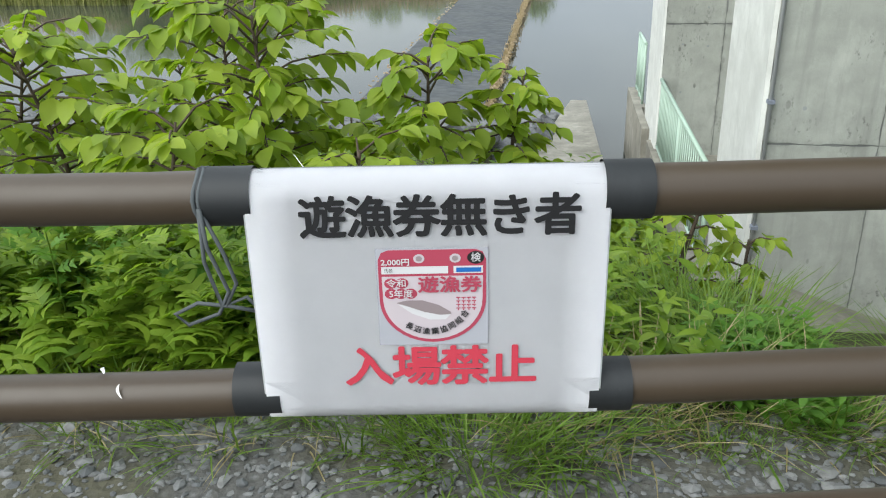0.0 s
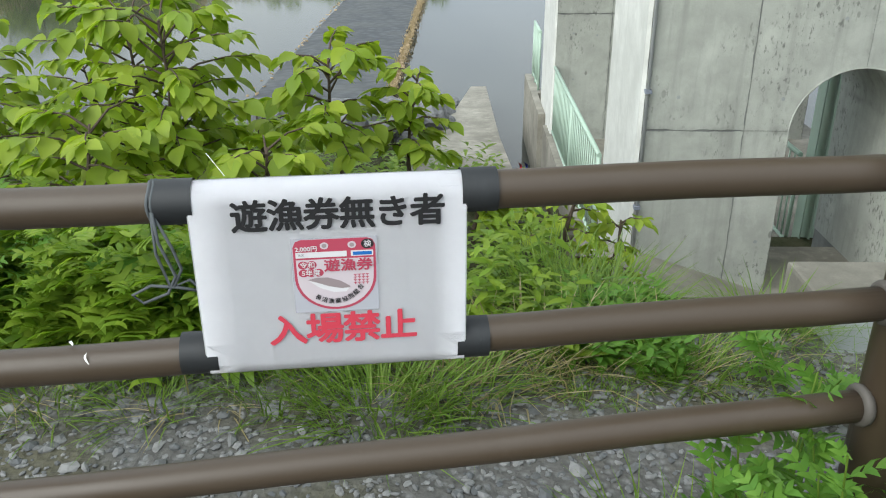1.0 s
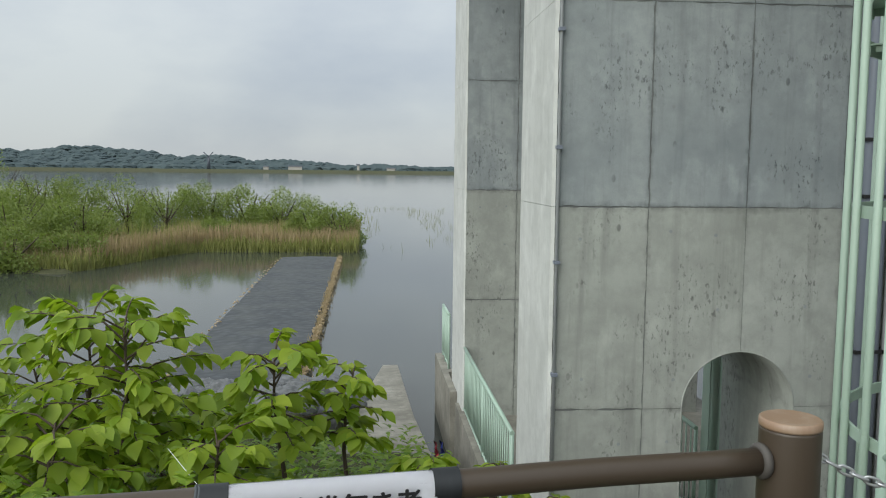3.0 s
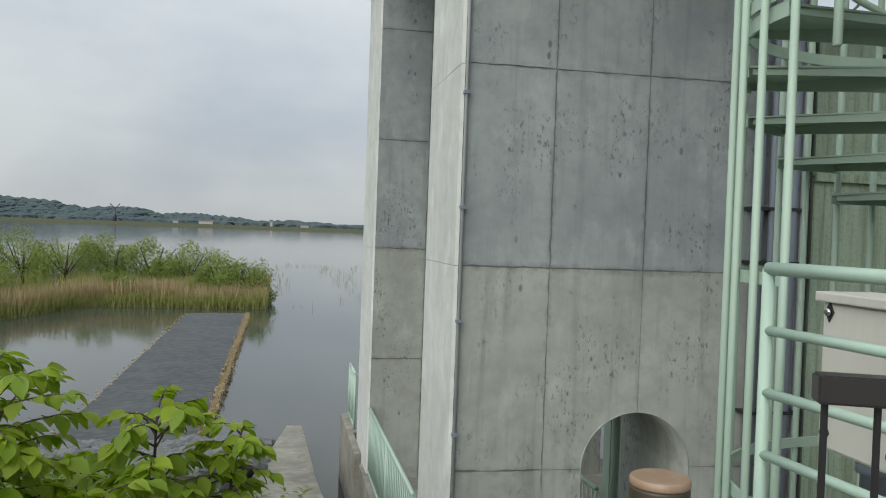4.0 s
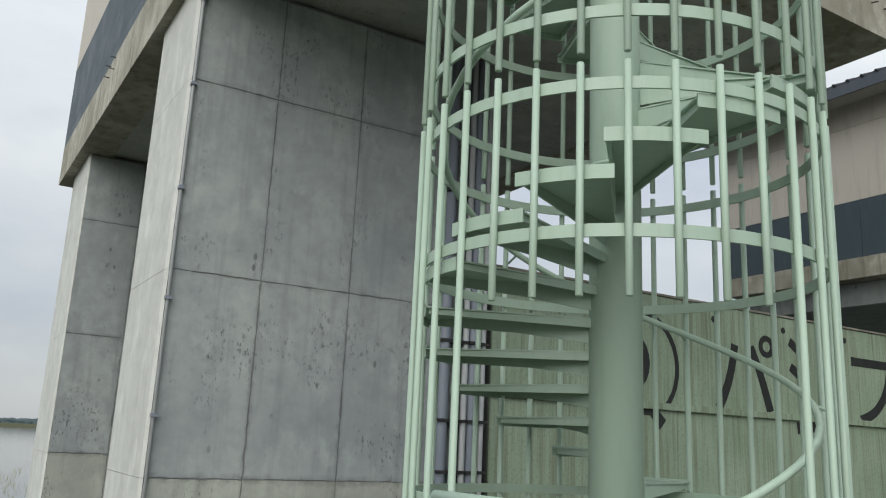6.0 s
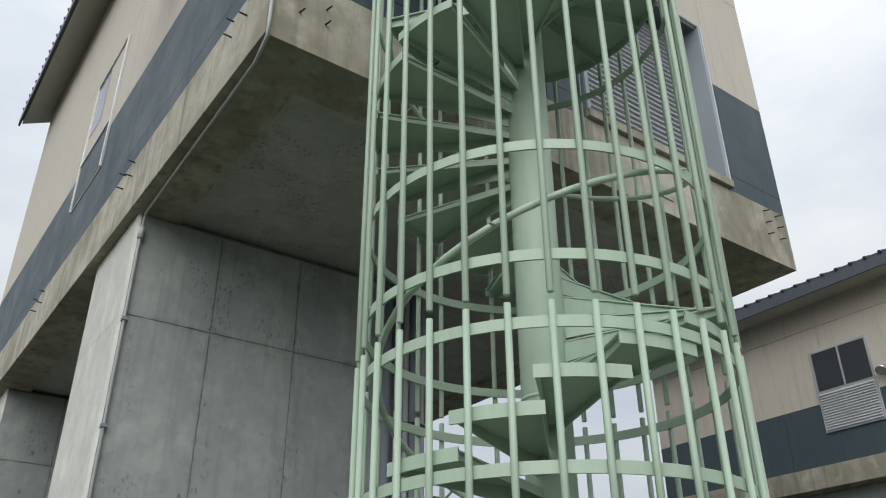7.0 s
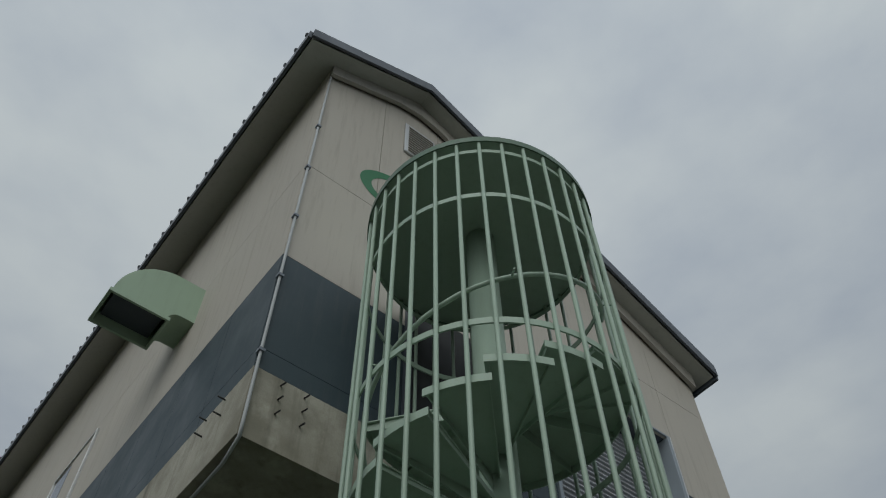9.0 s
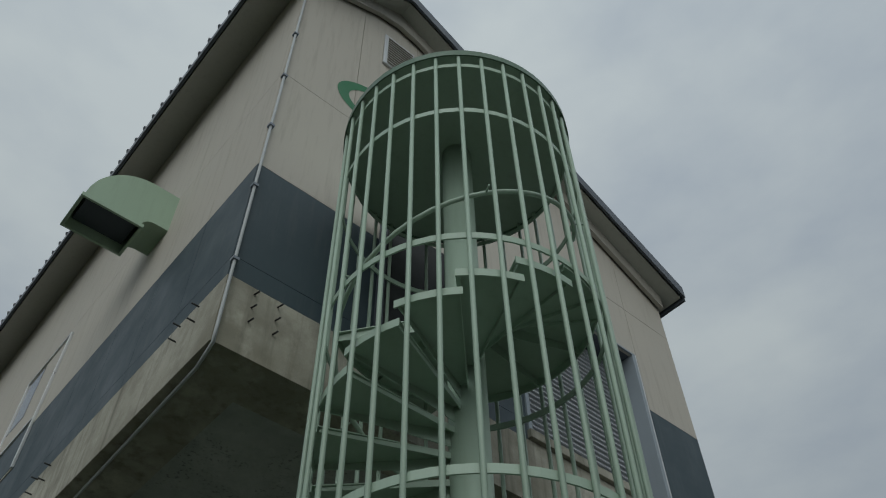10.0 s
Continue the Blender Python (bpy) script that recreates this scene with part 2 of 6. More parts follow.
M_FILM_WHITE = plain("white_droppings", (0.7, 0.7, 0.68), 0.7)

k = Mat("window_glass", 0.06)
k.color((0.05, 0.055, 0.06))
M_GLASS = k.m

k = Mat("lake_water", 0.07, spec=0.5)
v = k.world_coords((1, 0.35, 1))
k.color(k.mix(k.ramp(k.noise(k.world_coords(), 0.06, 4), [(0.3, 0.0), (0.7, 1.0)]), (0.034, 0.039, 0.034), (0.055, 0.062, 0.055)))
k.b.inputs["IOR"].default_value = 1.33
k.bump(k.mix(0.35, k.noise(v, 1.3, 5, 0.6), k.noise(v, 0.12, 4)), 0.05, 0.05)
M_WATER = k.m

k = Mat("gravel_soil", 0.95, spec=0.2)
v = k.world_coords()
stone = k.voronoi(v, 32.0)
col = k.mix(k.ramp(stone, [(0.1, 0.0), (0.45, 1.0)]), (0.20, 0.20, 0.195), (0.115, 0.112, 0.105))
col = k.mix(k.ramp(k.noise(v, 2.3, 5), [(0.42, 0.0), (0.62, 1.0)]), col, (0.10, 0.095, 0.065))
k.color(k.mix(k.ramp(k.noise(v, 90.0, 3), [(0.3, 0.35), (0.7, 0.0)]), col, (0.05, 0.05, 0.048)))
k.bump(k.mix(0.4, stone, k.noise(v, 60.0, 5)), 0.7, 0.02)
M_GROUND = k.m

k = Mat("bank_soil", 0.95, spec=0.2)
v = k.world_coords()
k.color(k.mix(k.ramp(k.noise(v, 5.0, 6), [(0.35, 0.0), (0.65, 1.0)]), (0.045, 0.05, 0.02), (0.085, 0.085, 0.045)))
k.bump(k.noise(v, 30.0, 6), 0.8, 0.04)
M_BANK = k.m

k = Mat("jetty_stone_paving", 0.85, spec=0.3)
v = k.world_coords()
cell = k.voronoi(v, 3.2)
col = k.mix(k.ramp(cell, [(0.1, 0.0), (0.6, 1.0)]), (0.083, 0.09, 0.097), (0.055, 0.06, 0.064))
k.color(k.mix(k.ramp(k.noise(v, 0.8, 5), [(0.4, 0.0), (0.7, 0.6)]), col, (0.10, 0.105, 0.10)))
k.bump(cell, 0.6, 0.05)
M_JETTY = k.m

k = Mat("rock", 0.85, spec=0.3)
v = k.world_coords()
col = k.mix(k.island(), (0.07, 0.077, 0.085), (0.17, 0.175, 0.178))
k.color(k.mix(k.ramp(k.noise(v, 9.0, 6), [(0.4, 0.0), (0.65, 0.6)]), col, (0.06, 0.062, 0.06)))
k.bump(k.noise(v, 14.0, 6), 0.6, 0.03)
M_ROCK = k.m
k = Mat("pebble", 0.85, spec=0.3)
v = k.world_coords()
col = k.mix(k.island(), (0.10, 0.106, 0.112), (0.245, 0.245, 0.24))
k.color(k.mix(k.ramp(k.noise(v, 40.0, 5), [(0.4, 0.0), (0.7, 0.5)]), col, (0.07, 0.068, 0.06)))
M_PEBBLE = k.m


def foliage(name, a, b, trans=0.35, rough=0.5, obj=False):
    k = Mat(name, rough, spec=0.35)
    r = k.random() if obj else k.island()
    col = k.mix(r, a, b)
    col = k.mix(k.ramp(k.noise(k.world_coords(), 3.0, 3), [(0.35, 0.45), (0.65, 0.0)]), col, tuple(c * 0.6 for c in a))
    k.color(col)
    t = k.node("ShaderNodeBsdfTranslucent")
    k.link(k.mix(1.0, col, (1.25, 1.35, 0.7), "MULTIPLY"), t.inputs[0])
    mx = k.node("ShaderNodeMixShader", Fac=trans)
    k.link(k.b.outputs[0], mx.inputs[1])
    k.link(t.outputs[0], mx.inputs[2])
    k.link(mx.outputs[0], k.nt.nodes["Material Output"].inputs[0])
    return k.m


M_LEAF = foliage("fresh_leaf", (0.20, 0.305, 0.026), (0.36, 0.445, 0.045), 0.45)
M_LEAF_OBJ = foliage("fresh_leaf_single", (0.20, 0.305, 0.026), (0.37, 0.45, 0.045), 0.45, obj=True)
M_WEED = foliage("weed_leaf", (0.10, 0.185, 0.018), (0.21, 0.30, 0.035), 0.38)
M_WEED_LIGHT = foliage("light_weed_leaf", (0.14, 0.25, 0.02), (0.27, 0.37, 0.04), 0.42)
M_MUGWORT = foliage("mugwort_leaf", (0.09, 0.215, 0.025), (0.16, 0.30, 0.04), 0.38)
M_GRASS = foliage("grass_blade", (0.10, 0.19, 0.02), (0.19, 0.28, 0.045), 0.32)
M_DRY = foliage("dry_grass", (0.30, 0.24, 0.12), (0.40, 0.34, 0.20), 0.25)
M_REED = foliage("reed_mix", (0.31, 0.24, 0.14), (0.46, 0.35, 0.23), 0.3)
M_REED_GREEN = foliage("green_reed", (0.19, 0.205, 0.06), (0.30, 0.30, 0.11), 0.3)
M_WILLOW = foliage("willow_foliage", (0.15, 0.205, 0.045), (0.25, 0.30, 0.085), 0.35)
# distance haze is mixed into this blue-grey green
M_FAR = foliage("far_wood_hazed", (0.048, 0.072, 0.078), (0.068, 0.095, 0.096), 0.0, 0.9)
M_BARK = paint("bark", (0.07, 0.05, 0.035), (0.03, 0.025, 0.02), 0.4, 0.85)


# ---- mesh helpers ----
def tube(bm, pts, r, seg=8, cap=True):
    """Adds a round tube along a line of points."""
    pts = [Vector(p) for p in pts]
    rr = r if isinstance(r, (list, tuple)) else [r] * len(pts)
    rings = []
    prev = None
    for i, p in enumerate(pts):
        d = (pts[min(i + 1, len(pts) - 1)] - pts[max(i - 1, 0)]).normalized()
        if prev is None:
            a = d.cross(Vector((0, 0, 1)))
            if a.length < 0.05:
                a = d.cross(Vector((0, 1, 0)))
        else:
            a = prev - d * prev.dot(d)
        a.normalize()
        prev = a
        b = d.cross(a)
        rings.append([bm.verts.new(p + (a * math.cos(2 * math.pi * j / seg) + b * math.sin(2 * math.pi * j / seg)) * rr[i]) for j in range(seg)])
    for u, w in zip(rings, rings[1:]):
        for j in range(seg):
            f = bm.faces.new((u[j], u[(j + 1) % seg], w[(j + 1) % seg], w[j]))
            f.smooth = True
    if cap:
        bm.faces.new(rings[0][::-1])
        bm.faces.new(rings[-1])
    return bm


def prism(bm, poly, lift):
    """Adds the solid that a planar polygon sweeps along lift."""
    lift = Vector(lift)
    a = [bm.verts.new(Vector(p)) for p in poly]
    b = [bm.verts.new(Vector(p) + lift) for p in poly]
    n = len(a)
    bm.faces.new(a)
    bm.faces.new(b[::-1])
    for i in range(n):
        bm.faces.new((a[i], b[i], b[(i + 1) % n], a[(i + 1) % n]))
    return bm


def block(x0, x1, y0, y1, z0, z1, bevel=0.0, bm=None):
    """A box with eased edges."""
    own = bm is None
    bm = bm or bmesh.new()
    prism(bm, [(x0, y0, z0), (x1, y0, z0), (x1, y1, z0), (x0, y1, z0)], (0, 0, z1 - z0))
    if own:
        bmesh.ops.recalc_face_normals(bm, faces=bm.faces)
        if bevel:
            bmesh.ops.bevel(bm, geom=bm.edges[:], offset=bevel, segments=2, affect="EDGES", profile=0.6)
    return bm


def finish(name, bm, mat, fix=True):
    if fix:
        bmesh.ops.recalc_face_normals(bm, faces=bm.faces)
    me = bpy.data.meshes.new(name)
    bm.to_mesh(me)
    bm.free()
    me.materials.append(mat)
    return me


def part(name, bm, mat, parent, label="", fix=True):
    ob = new(name, finish(name, bm, mat, fix))
    ob.parent = parent
    if label:
        ob["label"] = label
    return ob


def single(name, bm, mat, label, category, kind="", group="", fix=True):
    return tagged(new(name, finish(name, bm, mat, fix)), label, category, group, kind)


def thing(name, label, category, at=(0, 0, 0), group="", kind=""):
    ob = new(name)
    ob.location = at
    return tagged(ob, label, category, group, kind)


def soup(name, verts, faces, mat, smooth=False):
    me = bpy.data.meshes.new(name)
    me.from_pydata(verts, [], faces)
    me.materials.append(mat)
    if smooth:
        for p in me.polygons:
            p.use_smooth = True
    return me


def arc(cx, cy, r, a0, a1, n):
    return [(cx + r * math.cos(radians(a0 + (a1 - a0) * i / n)), cy + r * math.sin(radians(a0 + (a1 - a0) * i / n))) for i in range(n + 1)]



# ---- ground, water, distance ----
LAKE_Z = -3.6


def smooth(a, b, x):
    t = min(1.0, max(0.0, (x - a) / (b - a)))
    return t * t * (3 - 2 * t)


def ground_z(x, y):
    z = -0.215 * max(0.0, y + 4.2)
    side = smooth(-1.3, -0.35, x)
    low = -2.3 * smooth(-4.1, -1.5, y)
    z = z * (1 - side) + min(z, low) * side if y < 2 else z + (min(z, -2.9) - z) * side
    z = max(z, -5.0)
    spit = smooth(44.0, 46.0, y) * smooth(-1.7, -2.8, x) + smooth(32.5, 35.5, y + 0.35 * (x + 18)) * smooth(-14.5, -16.5, x)
    z += (-3.42 - z) * min(1.0, spit) * (1 - smooth(74, 80, y))
    shore = smooth(1330, 1400, y)
    z += (2.0 - z) * shore
    if y < -4.3:
        z = 0.0
    if 0.2 < y < 14:
        # cut down beside the wing wall
        edge = float(np.interp(y, (2.0, 4.2, 7.5, 12.6), (-2.45, -2.42, -2.02, -1.42)))
        crest = float(np.interp(y, (0.2, 2.0, 4.2, 7.5, 12.6), (-1.2, -1.95, -2.45, -2.8, -3.05)))
        z += (min(z, crest - 0.3) - z) * smooth(edge - 0.25, edge + 0.05, x)
        z += (-4.7 - z) * smooth(-0.95, -0.8, x) * smooth(4.4, 5.0, y)
    if abs(x) < 12 and -8 < y < 16:
        z += 0.035 * noise.noise(Vector((x * 0.9, y * 0.9, 0))) + 0.012 * noise.noise(Vector((x * 5, y * 5, 3)))
    return z


def axis(*runs):
    out = []
    for a, b, n in runs:
        out += [a + (b - a) * i / n for i in range(n)]
    return out + [runs[-1][1]]


gx = axis((-3000, -90, 8), (-90, -22, 24), (-22, -6, 18), (-6, 3, 60), (3, 22, 14), (22, 90, 8), (90, 3000, 8))
gy = axis((-600, -30, 6), (-30, -8, 8), (-8, 3, 73), (3, 16, 30), (16, 48, 34), (48, 90, 18), (90, 1300, 8), (1300, 1420, 4), (1420, 3200, 4))
gv = [(x, y, ground_z(x, y)) for y in gy for x in gx]
nx = len(gx)
gf = [(j * nx + i, j * nx + i + 1, (j + 1) * nx + i + 1, (j + 1) * nx + i) for j in range(len(gy) - 1) for i in range(nx - 1)]
ground_mesh = soup("ground", gv, gf, M_GROUND, True)
ground_mesh.materials.append(M_BANK)
for p in ground_mesh.polygons:
    c = p.center
    p.material_index = 0 if c.y < -4.05 + 0.25 * noise.noise(Vector((c.x * 1.5, 0, 0))) and abs(c.x) < 40 else 1
tagged(new("ground", ground_mesh), "grey gravel and soil falling to the lake bank", "ground", kind="structure")

wv = [(x, y, LAKE_Z) for y in axis((5.0, 60, 10), (60, 1500, 10)) for x in axis((-2500, -50, 6), (-50, 50, 10), (50, 2500, 6))]
wnx = 23
wf = [(j * wnx + i, j * wnx + i + 1, (j + 1) * wnx + i + 1, (j + 1) * wnx + i) for j in range(20) for i in range(wnx - 1)]
tagged(new("water", soup("water", wv, wf, M_WATER, True)), "calm grey lake water reflecting the overcast sky", "water", kind="structure")


def far_height(x):
    xs = (-2500, -1000, -620, -530, -440, -320, -215, -178, -111, 34, 152, 400, 2500)
    hs = (50, 50, 39, 52, 44, 33, 27, 27, 19, 14, 11, 10, 30)
    return float(np.interp(x, xs, hs))


rng = random.Random(5)
hv, hf = [], []


def clump(verts, faces, c, r, rz, n=7):
    """An uneven rounded tuft of foliage."""
    base = len(verts)
    verts.append((c[0], c[1], c[2] + rz))
    ph = rng.uniform(0, 6.28)
    for ring, (zz, rr) in enumerate(((0.55, 0.75), (-0.1, 1.0), (-0.9, 0.7))):
        for j in range(n):
            a = ph + 2 * math.pi * (j + 0.5 * ring) / n
            k2 = rr * r * rng.uniform(0.75, 1.2)
            verts.append((c[0] + k2 * math.cos(a), c[1] + k2 * math.sin(a), c[2] + rz * zz * rng.uniform(0.85, 1.15)))
    for j in range(n):
        faces.append((base, base + 1 + j, base + 1 + (j + 1) % n))
        for ring in range(2):
            o = base + 1 + ring * n
            faces.append((o + j, o + n + j, o + n + (j + 1) % n, o + (j + 1) % n))


for i in range(2600):
    x = rng.uniform(-1500, 900) if i < 2100 else rng.uniform(-700, 300)
    top = far_height(x) * (0.82 + 0.3 * noise.noise(Vector((x * 0.013, 0, 0))))
    d = rng.random()
    z = top * d
    s = rng.uniform(5, 11)
    clump(hv, hf, (x, 1420 + 120 * d, max(2.0, z - s * 0.5)), s * 1.5, s * 0.8, 6)
# the woods carry their haze in the material colour
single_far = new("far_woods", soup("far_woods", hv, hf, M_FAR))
tagged(single_far, "wooded hills on the far lake shore, coloured with distance haze", "hills", kind="stuff")

mill = thing("windmill", "small dark windmill on the far shore", "windmill", (-262, 1405, 2))
bm = bmesh.new()
tube(bm, [(0, 0, 0), (0, 0, 22)], [3.2, 1.6], 8)
part("tower", bm, M_FASCIA, mill)
for a in (45, 135, 225, 315):
    bm = bmesh.new()
    d = Vector((math.cos(radians(a)), 0, math.sin(radians(a))))
    tube(bm, [Vector((0, -2, 20)), Vector((0, -2, 20)) + d * 11], [0.5, 0.9], 5)
    part("sail", bm, M_FASCIA, mill)
for i, (x, w, h) in enumerate(((-168, 8, 6), (-120, 22, 7), (-15, 4, 11), (40, 14, 5))):
    house = thing("far_house", "pale low building on the far lake shore", "house", (x, 1402, 2), "far houses")
    part("wall", block(-w / 2, w / 2, -4, 4, 0, h * 0.75), M_TRIM, house)
    bm = bmesh.new()
    prism(bm, [(-w / 2 - 1, -5, h * 0.75), (-w / 2 - 1, 5, h * 0.75), (-w / 2 - 1, 0, h)], (w + 2, 0, 0))
    part("roof", bm, M_TILE, house)

# ---- jetty, wing wall, apron, decks ----
jetty = thing("jetty", "dark stone-paved jetty running out into the lake", "jetty", (0, 0, 0), kind="structure")
bm = bmesh.new()
ys = [12 + i * 1.0 for i in range(30)]
lv = [[bm.verts.new((-6.52 + 0.07 * noise.noise(Vector((0, y, 0))) + dx, y, z)) for dx, z in ((-0.9, -4.4), (0, -3.42), (1.6, -3.36), (3.2, -3.38), (3.32, -4.4))] for y in ys]
for a, b in zip(lv, lv[1:]):
    for i in range(4):
        bm.faces.new((a[i], a[i + 1], b[i + 1], b[i]))
bm.faces.new(lv[-1])
part("paving", bm, M_JETTY, jetty)
rng = random.Random(11)
edge_meshes = []
for k2 in range(5):
    bm = bmesh.new()
    bmesh.ops.create_icosphere(bm, subdivisions=1, radius=1)
    for v in bm.verts:
        v.co *= rng.uniform(0.75, 1.15)
    edge_meshes.append(finish("edge_stone", bm, M_REED))
for i in range(290):
    ob = new("edge_stone", edge_meshes[i % 5])
    shore = i % 3 == 2
    y = 12 + 28.8 * i / 290
    ob.location = ((-6.56 if shore else -3.2) + rng.uniform(-0.11, 0.12), y, -3.38 + rng.uniform(-0.07, 0.05))
    k2 = 0.6 if shore else 0.85
    ob.scale = (rng.uniform(0.04, 0.09) * k2, rng.uniform(0.06, 0.15) * k2, rng.uniform(0.03, 0.06) * k2)
    ob.rotation_euler = (rng.uniform(-0.5, 0.5), rng.uniform(-0.5, 0.5), rng.uniform(0, 3))
    ob.parent = jetty
tv, tf = [], []
for i in range(1300):
    x, y, h = -3.2 + rng.gauss(0, 0.07), rng.uniform(12, 40.8), rng.uniform(0.05, 0.2)
    lx, b = rng.uniform(-0.08, 0.08), len(tv)
    tv += [(x - 0.012, y, -3.4), (x + 0.012, y, -3.4), (x + lx, y + lx, -3.38 + h)]
    tf.append((b, b + 1, b + 2))
verge = new("dry_verge", soup("dry_verge", tv, tf, M_REED))
verge.parent = jetty
verge["kind"] = "stuff"

bm = bmesh.new()
top = [(-2.4, 2.0, -1.95), (-0.72, 2.0, -1.95), (-0.74, 4.2, -2.45), (-0.83, 7.5, -2.8), (-0.93, 12.5, -3.05), (-1.28, 12.5, -3.05), (-1.95, 7.5, -2.8), (-2.36, 4.2, -2.45)]
tv = [bm.verts.new(p) for p in top]
bv = [bm.verts.new((p[0] * 1.0, p[1] + (0.25 if p[1] > 11 else 0), -4.8)) for p in top]
n = len(top)
for a, b, c, d in ((0, 1, 2, 7), (7, 2, 3, 6), (6, 3, 4, 5)):
    bm.faces.new((tv[a], tv[b], tv[c], tv[d]))
for i in range(n):
    bm.faces.new((tv[i], bv[i], bv[(i + 1) % n], tv[(i + 1) % n]))
single("wing_wall", bm, M_CONC_FLOOR, "weathered concrete wing wall tapering into the lake", "wall", "structure")

bm = bmesh.new()
prism(bm, [(-0.55, -1.9, -1.42), (-0.55, 0.0, -1.42), (1.15, 0.0, -2.0), (1.15, -1.9, -2.0)], (0, 0, -1.5))
prism(bm, [(1.15, -2.4, -2.0), (1.15, 0.0, -2.0), (4.4, 0.0, -2.0), (4.4, -2.4, -2.0)], (0, 0, -1.5))
single("apron", bm, M_CONC_FLOOR, "rough concrete apron along the pier foot", "floor", "structure")
bm = block(0.0, 4.4, 0.0, 1.0, -3.4, -2.004)
block(0.05, 4.4, 1.0, 8.95, -4.6, -2.5, bm=bm)
block(-0.14, 0.1, 1.8, 6.95, -4.8, -2.42, bm=bm)
block(-0.2, 0.0, 8.72, 10.4, -4.8, -2.3, bm=bm)
block(-0.2, -0.08, 7.2, 8.72, -4.8, -2.3, bm=bm)
single("deck", bm, M_CONC_FLOOR, "dirty concrete walkway between the piers", "floor", "structure")

# ---- gate house: piers ----
ARCH_X, ARCH_R, SPRING = 1.69, 0.53, -0.53
ZS = 5.96


def arch_bottom(x, z0):
    d = abs(x - ARCH_X)
    return max(z0, SPRING + math.sqrt(ARCH_R ** 2 - d * d)) if d < ARCH_R else z0


def arched(bm, x0, x1, z0, z1, y0, y1):
    """A slab of wall over or beside the arch opening."""
    if z1 <= SPRING + 0.1 and z0 < SPRING and x0 < ARCH_X + ARCH_R and x1 > ARCH_X - ARCH_R:
        for a, b in ((x0, min(x1, ARCH_X - ARCH_R)), (max(x0, ARCH_X + ARCH_R), x1)):
            if b - a > 0.02:
                prism(bm, [(a, y0, z0), (b, y0, z0), (b, y0, z1), (a, y0, z1)], (0, y1 - y0, 0))
        return
    xs = sorted({x0, x1, *[x for x in [ARCH_X + ARCH_R * math.cos(math.pi * i / 24) for i in range(25)] if x0 < x < x1]})
    low = [(x, y0, arch_bottom(x, z0)) for x in xs]
    prism(bm, low + [(x1, y0, z1), (x0, y0, z1)], (0, y1 - y0, 0))


def chipped(bm, x0, x1, z0, z1, y0, y1, chip):
    """A cast face with worn, slightly ragged edges."""
    n_x, n_z = max(2, int((x1 - x0) / 0.045)), max(2, int((z1 - z0) / 0.06))

    def off(x, z, k):
        return chip * max(0.0, 0.35 + 1.1 * noise.noise(Vector((x * 9, z * 9, y0 + k))) + 0.6 * noise.noise(Vector((x * 31, z * 31, k))))

    pts2 = [(x0 + (x1 - x0) * i / n_x, y0, z0 + off(x0 + (x1 - x0) * i / n_x, z0, 0)) for i in range(n_x)]
    pts2 += [(x1 - off(x1, z0 + (z1 - z0) * i / n_z, 3), y0, z0 + (z1 - z0) * i / n_z) for i in range(n_z)]
    pts2 += [(x1 - (x1 - x0) * i / n_x, y0, z1 - off(x1 - (x1 - x0) * i / n_x, z1, 5)) for i in range(n_x)]
    pts2 += [(x0 + off(x0, z1 - (z1 - z0) * i / n_z, 7), y0, z1 - (z1 - z0) * i / n_z) for i in range(n_z)]
    prism(bm, pts2, (0, y1 - y0, 0))


JX = (-0.05, 0.793, 1.69, 2.59, 3.3)
JZ = (-2.45, -0.52, 1.3, 3.08, 4.88, 5.94)


